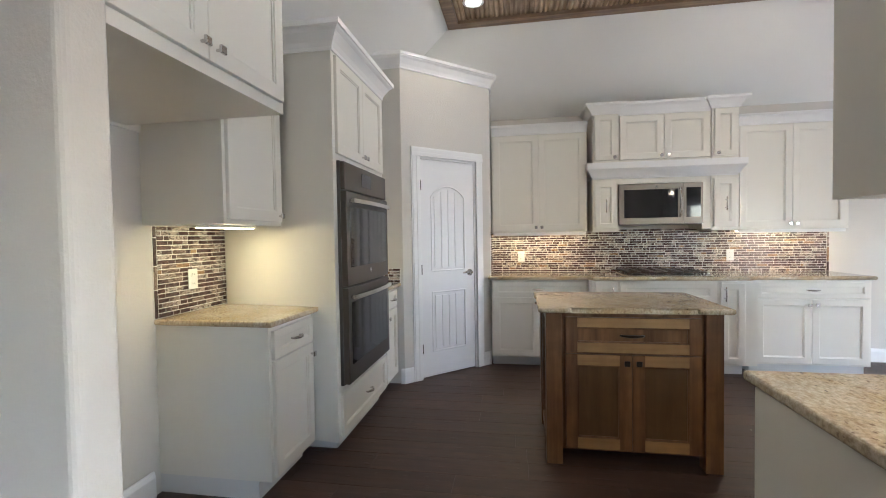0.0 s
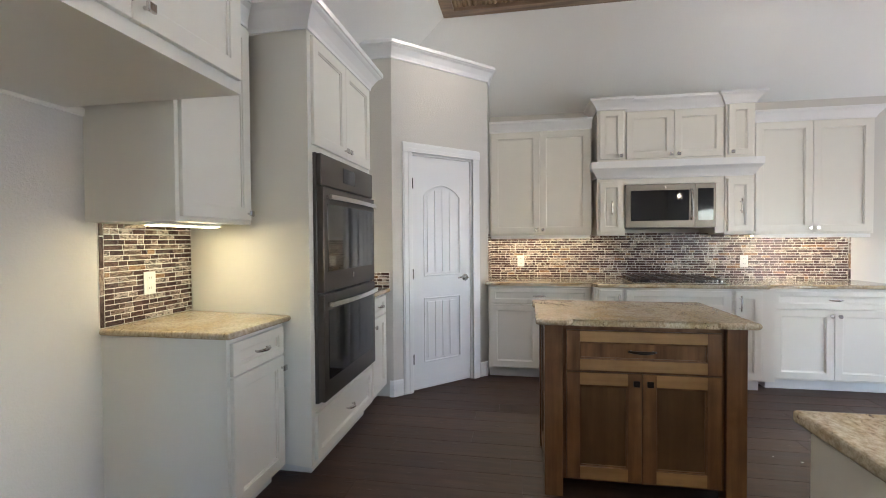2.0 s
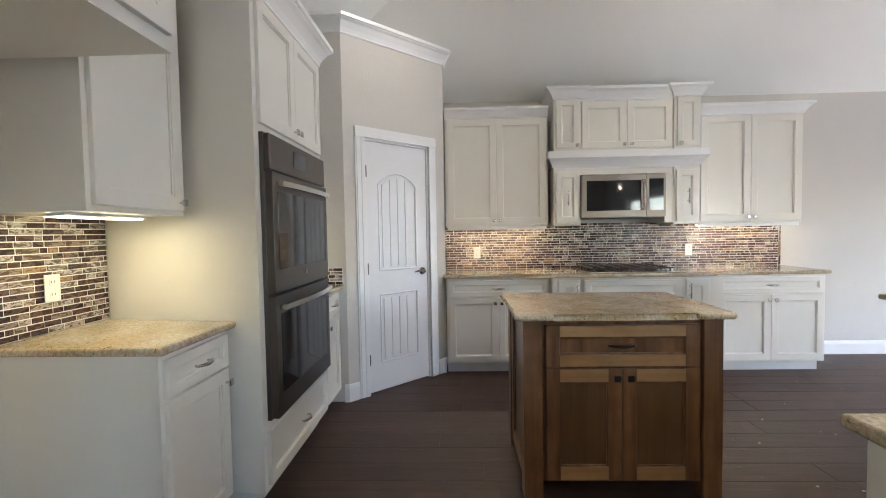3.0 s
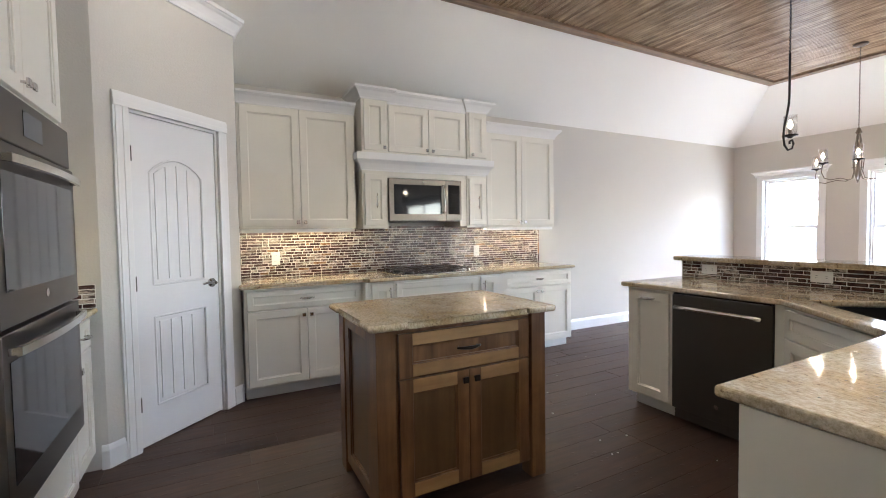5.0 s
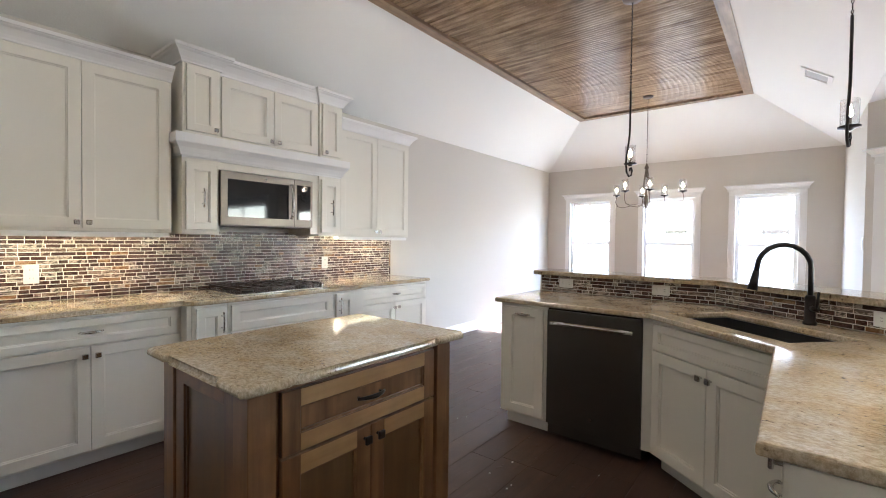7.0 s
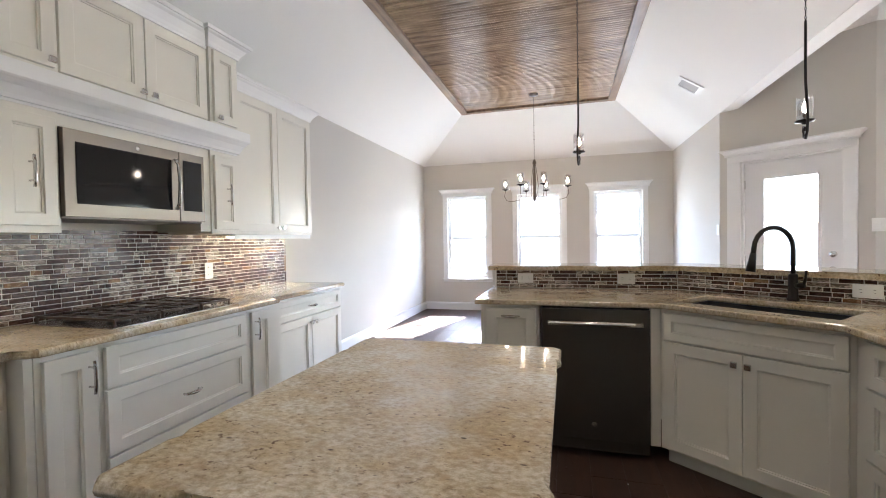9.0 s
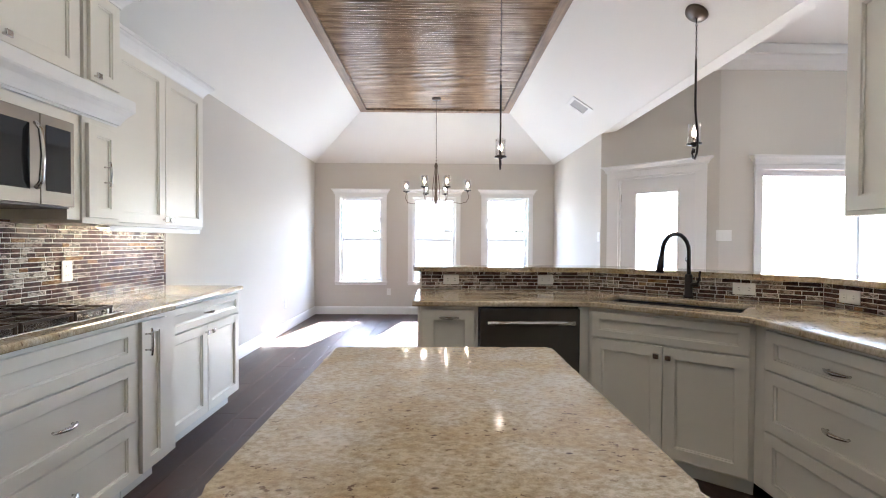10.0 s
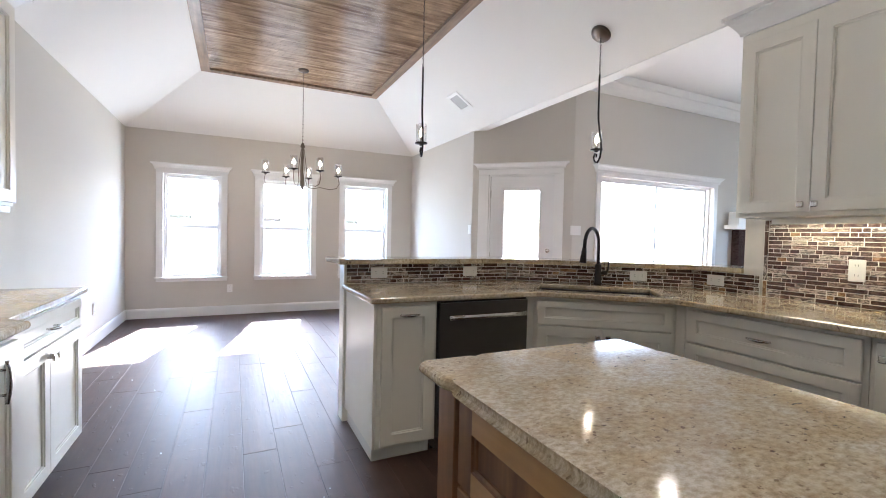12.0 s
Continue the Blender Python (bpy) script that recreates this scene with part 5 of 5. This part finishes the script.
outlet(frame_of(1.03, B3 + 0.008, 1.11, 180))

# ---- lamps ----
def glass_candle(parent, x, y, z, r=0.045, h=0.13, sleeve=PLATE, about="white candle sleeve"):
    """A cup, a candle with a lit flame bulb and a clear glass cylinder."""
    m = Matrix.Translation((x, y, z))
    bm = bmesh.new()
    lathe(bm, [(0.0, -0.02), (0.012, -0.018), (0.02, -0.008), (r + 0.008, -0.004), (r + 0.008, 0.004), (0.0, 0.005)], m, 16)
    c = part("candle_cup", bm, BRONZE, parent, "", True)
    bm = bmesh.new()
    cyl(bm, (x, y, z + 0.004), (x, y, z + 0.05), 0.010, 10)
    part("candle", bm, sleeve, c, about)
    bm = bmesh.new()
    lathe(bm, [(0.004, 0.05), (0.012, 0.060), (0.014, 0.074), (0.009, 0.092), (0.001, 0.110)], m, 10)
    part("bulb", bm, BULB, c, "lit flame-tip bulb", True)
    bm = bmesh.new()
    lathe(bm, [(r, 0.005), (r, h), (r - 0.002, h), (r - 0.002, 0.005), (r, 0.005)], m, 20)
    g_ = part("glass_shade", bm, LAMPG, c, "clear glass cylinder", True)
    g_.visible_shadow = False


def chain(bm, p, q, step=0.024):
    p, q = Vector(p), Vector(q)
    n = max(2, int((q - p).length / step))
    for k in range(n):
        a, b = p.lerp(q, k / n), p.lerp(q, (k + 1) / n)
        c = (a + b) / 2
        w = 0.006
        ax = Vector((w, 0, 0)) if k % 2 else Vector((0, w, 0))
        tube(bm, [a, c + ax, b], 0.0026, 5)
        tube(bm, [a, c - ax, b], 0.0026, 5)


def pendant(x, y, mount, foot, turn, label):
    ob = thing("pendant_light", pose(x, y, 0, 0, 0, turn), label, "lamp", "pendant lights over the peninsula")
    bm = bmesh.new()
    tilt = pose(0, 0, mount, 0, 0, -turn) @ pose(0, 0, 0, 34 if y < TY0 else 0, 0, 0)
    lathe(bm, [(0.0, 0.0), (0.078, 0.0), (0.070, -0.018), (0.02, -0.028), (0.0, -0.03)], tilt, 20)
    part("canopy", bm, BRONZEL, ob, "", True)
    bm = bmesh.new()
    top = foot + 0.66
    chain(bm, (0, 0, mount - 0.02), (0, 0, top))
    part("chain", bm, BRONZE, ob)
    bm = bmesh.new()
    pts = [(0, 0, top + 0.02), (0, 0, foot + 0.40), (-0.004, 0, foot + 0.33), (-0.022, 0, foot + 0.25), (-0.045, 0, foot + 0.17), (-0.052, 0, foot + 0.10), (-0.04, 0, foot + 0.04), (-0.008, 0, foot + 0.008), (0.03, 0, foot + 0.02), (0.045, 0, foot + 0.055), (0.03, 0, foot + 0.082), (0.008, 0, foot + 0.07), (0.008, 0, foot + 0.05)]
    tube(bm, pts, 0.0075, 8)
    part("scroll_arm", bm, BRONZE, ob, "", True)
    glass_candle(ob, 0.012, 0, foot + 0.11, 0.040, 0.14, BRONZEL, "brown candle sleeve")
    return ob


pendant(PEND1[0], PEND1[1], ZT - 0.0, 1.835, PTURN, "bronze scroll pendant with a clear glass cylinder, lit")
pendant(2.46, 2.665, ZW + (2.665 - YS) / (TY0 - YS) * (ZT - ZW), 1.825, PTURN, "bronze scroll pendant with a clear glass cylinder, lit")

ch = thing("chandelier", pose(5.62, 4.42, 0.028), "bronze six-arm chandelier with clear glass cylinders, lit", "lamp")
bm = bmesh.new()
lathe(bm, [(0.0, ZT - 0.012), (0.065, ZT - 0.012), (0.06, ZT - 0.030), (0.02, ZT - 0.042), (0.0, ZT - 0.044)])
part("canopy", bm, BRONZEL, ch, "", True)
bm = bmesh.new()
chain(bm, (0, 0, ZT - 0.04), (0, 0, 2.33))
part("chain", bm, BRONZEL, ch)
bm = bmesh.new()
lathe(bm, [(0.0, 2.34), (0.012, 2.33), (0.030, 2.28), (0.012, 2.26), (0.008, 2.0), (0.02, 1.90), (0.03, 1.83), (0.02, 1.79), (0.010, 1.76), (0.0, 1.735)], None, 14)
part("column", bm, BRONZEL, ch, "", True)
for w_ in (160, 199, 267, 342, 380, 433):
    t = radians(w_)
    c, s = math.cos(t), math.sin(t)
    bm = bmesh.new()
    tube(bm, [(c * r_, s * r_, z_) for r_, z_ in ((0.015, 2.26), (0.035, 2.12), (0.05, 1.98), (0.04, 1.86), (0.06, 1.79), (0.12, 1.77), (0.22, 1.79), (0.34, 1.77), (0.42, 1.79), (0.455, 1.85), (0.44, 1.93))], 0.0045, 7)
    part("arm", bm, BRONZEL, ch, "", True)
    glass_candle(ch, c * 0.44, s * 0.44, 1.947, 0.042, 0.15)

def downlight(x, y, z, label="recessed round ceiling downlight with white trim, lit"):
    ob = thing("downlight", pose(x, y, z), label, "light", "recessed downlights")
    bm = bmesh.new()
    lathe(bm, [(0.060, 0.0), (0.085, 0.0), (0.088, -0.006), (0.080, -0.010), (0.062, -0.008), (0.060, 0.0)], None, 28)
    part("trim_ring", bm, TRIM, ob, "", True)
    bm = bmesh.new()
    lathe(bm, [(0.0, -0.003), (0.061, -0.003), (0.061, -0.001), (0.0, -0.001)], None, 28)
    part("lens", bm, CANL, ob, "glowing lens")


# Includes the three unseen downlights added for more light in the kitchen.
for x, y in CANS:
    downlight(x, y, ZT + 0.012)
downlight(3.015, 0.93, ZL - 0.001)
vt = thing("ceiling_vent", pose(4.645, 2.74, ZW + (2.74 - YS) / (TY0 - YS) * (ZT - ZW), math.degrees(math.atan2(ZT - ZW, TY0 - YS)), 0, 0), "white ceiling return vent with a grey filter", "vent")
bm = bmesh.new()
for a, b, c, d in ((-0.135, 0.135, -0.135, -0.095), (-0.135, 0.135, 0.095, 0.135), (-0.135, -0.095, -0.095, 0.095), (0.095, 0.135, -0.095, 0.095)):
    box(bm, a, b, c, d, -0.012, -0.001, 0.002)
part("frame", bm, PLATE, vt)
bm = bmesh.new()
box(bm, -0.095, 0.095, -0.095, 0.095, -0.004, -0.001)
part("backing", bm, VENTM, vt)

# ---- far corner of the living room ----
fp = thing("fireplace", pose(0, 0, 0), "white mantel shelf over a brown mosaic fireplace surround", "fireplace")
bm = bmesh.new()
box(bm, 3.95, XW - 0.001, -2.92, -1.72, 0.002, 1.439)
part("surround", bm, TILE, fp)
bm = bmesh.new()
box(bm, 3.86, XW - 0.001, -2.98, -1.52, 1.44, 1.50, 0.006)
box(bm, 3.90, XW - 0.001, -2.94, -1.62, 1.5005, 1.70, 0.006)
part("mantel_shelf", bm, TRIM, fp)

# ---- outside ----
def fence(m, n, label):
    ob = thing("wood_fence", m, label, "fence")
    bm = bmesh.new()
    box(bm, 0, n * 0.145, 0.03, 0.07, 0.35, 0.43)
    box(bm, 0, n * 0.145, 0.03, 0.07, 1.35, 1.43)
    part("fence_rail", bm, FENCE, ob)
    me = None
    for k in range(n):
        if me is None:
            bm = bmesh.new()
            box(bm, 0, 0.138, 0, 0.02, 0.0, 1.8)
            s = part("fence_board", bm, FENCE, ob)
            me = s.data
        else:
            s = new("fence_board", me)
            s.parent = ob
        s.matrix_basis = pose(k * 0.145, 0, 0.01 * ((k * 7) % 5 - 2))


# Fence colour is lifted so its shaded side looks overexposed through the windows.
FENCE = stained("glare_pale_fence_wood", (0.55, 0.49, 0.42), (0.72, 0.66, 0.57), 2, 0.8, 0.2, 0, 0)
fence(pose(18.0, 10.0, -0.15, 0, 0, -90), 130, "board fence behind the garden, coloured pale for outdoor glare")
nb = thing("neighbour_house", pose(24, 3.0, -0.15), "neighbour house with a low grey roof, its wall coloured pale for outdoor glare", "house")
bm = bmesh.new()
box(bm, 0, 8, -7, 9, 0, 2.7)
# Wall colour lifted likewise, putting the outdoor glare into the brick.
part("wall", bm, nodes("glare_pale_brick", (0.72, 0.66, 0.58), 0.8)[0], nb)
bm = bmesh.new()
slab(bm, [(-0.5, -7.5, 2.6), (4, -7.5, 4.6), (4, 9.5, 4.6), (-0.5, 9.5, 2.6)], 0.15)
slab(bm, [(8.5, -7.5, 2.6), (8.5, 9.5, 2.6), (4, 9.5, 4.6), (4, -7.5, 4.6)], 0.15)
part("roof", bm, nodes("grey_shingles", (0.22, 0.20, 0.19), 0.9)[0], nb)
for y in (-4, 0, 4):
    bm = bmesh.new()
    box(bm, -0.03, 0.02, y, y + 1.0, 0.9, 2.1)
    part("window", bm, BLACKG, nb)

# ---- beads of the timber ceiling ----
verts, faces = [], []
P_ = 0.042
nb_ = int((TX1 - TX0 - 0.18) / P_)
prof = [(0.0, 0.014), (0.006, 0.004), (0.014, -0.001), (0.021, -0.003), (0.028, -0.001), (0.036, 0.004)]
for k in range(nb_ + 1):
    for dx, dz in prof:
        xx = TX0 + 0.09 + k * P_ + dx
        verts += [(xx, TY0 + 0.09, ZT + 0.018 + dz), (xx, TY1 - 0.09, ZT + 0.018 + dz)]
for k in range(len(verts) // 2 - 1):
    faces.append((2 * k, 2 * k + 2, 2 * k + 3, 2 * k + 1))
me = bpy.data.meshes.new("ceiling_beads")
me.from_pydata(verts, [], faces)
me.materials.append(BEAD)
for p in me.polygons:
    p.use_smooth = True
ob = new("ceiling_beadboard", me)
tagged(ob, "brown beadboard with fine ribs across the ceiling", "ceiling", kind="structure")

# ---- floor planks ----
floor_ob = bpy.data.objects["floor"]
rnd = random.Random(21)
PW = 0.178
PLK = {}
y = 1.75
while y < YN + 0.05:
    x = XL - rnd.uniform(0, 1.2)
    while x < XF:
        L = rnd.choice((0.9, 1.2, 1.5, 1.8))
        x0, x1 = max(x, XL), min(x + L, XF)
        if x1 - x0 > 0.05:
            key = round(x1 - x0, 3)
            if key not in PLK:
                bm = bmesh.new()
                box(bm, 0, key - 0.0008, 0, PW - 0.0008, -0.006, 0.0, 0.0022)
                me = bpy.data.meshes.new("plank")
                bmesh.ops.recalc_face_normals(bm, faces=bm.faces)
                bm.to_mesh(me)
                bm.free()
                me.materials.append(FLOORW)
                PLK[key] = me
            o = new("plank", PLK[key])
            o.parent = floor_ob
            o.matrix_basis = Matrix.Translation((x0 + 0.0011, y, -0.0005 + rnd.uniform(-0.0003, 0.0003)))
        x += L
    y += PW

# stray crumbs of plaster left on the boards
rnd = random.Random(4)
bm = bmesh.new()
for _ in range(45):
    x, y = rnd.uniform(1.2, 5.5), rnd.uniform(3.6, 6.2)
    if (2.0 < x < 3.0 and y < 4.7) or y > 5.8 and x < 3.1:
        continue
    r = rnd.uniform(0.002, 0.006)
    bmesh.ops.create_icosphere(bm, subdivisions=1, radius=r, matrix=Matrix.Translation((x, y, r * 0.3)) @ Matrix.Diagonal((1.6, 1, 0.5, 1)))
tagged(make("plaster_crumbs", bm, PLATE), "small pale crumbs of dust scattered on the dark floor", "debris", kind="stuff")

for s in SPLASHES:
    lay_tiles(*s)
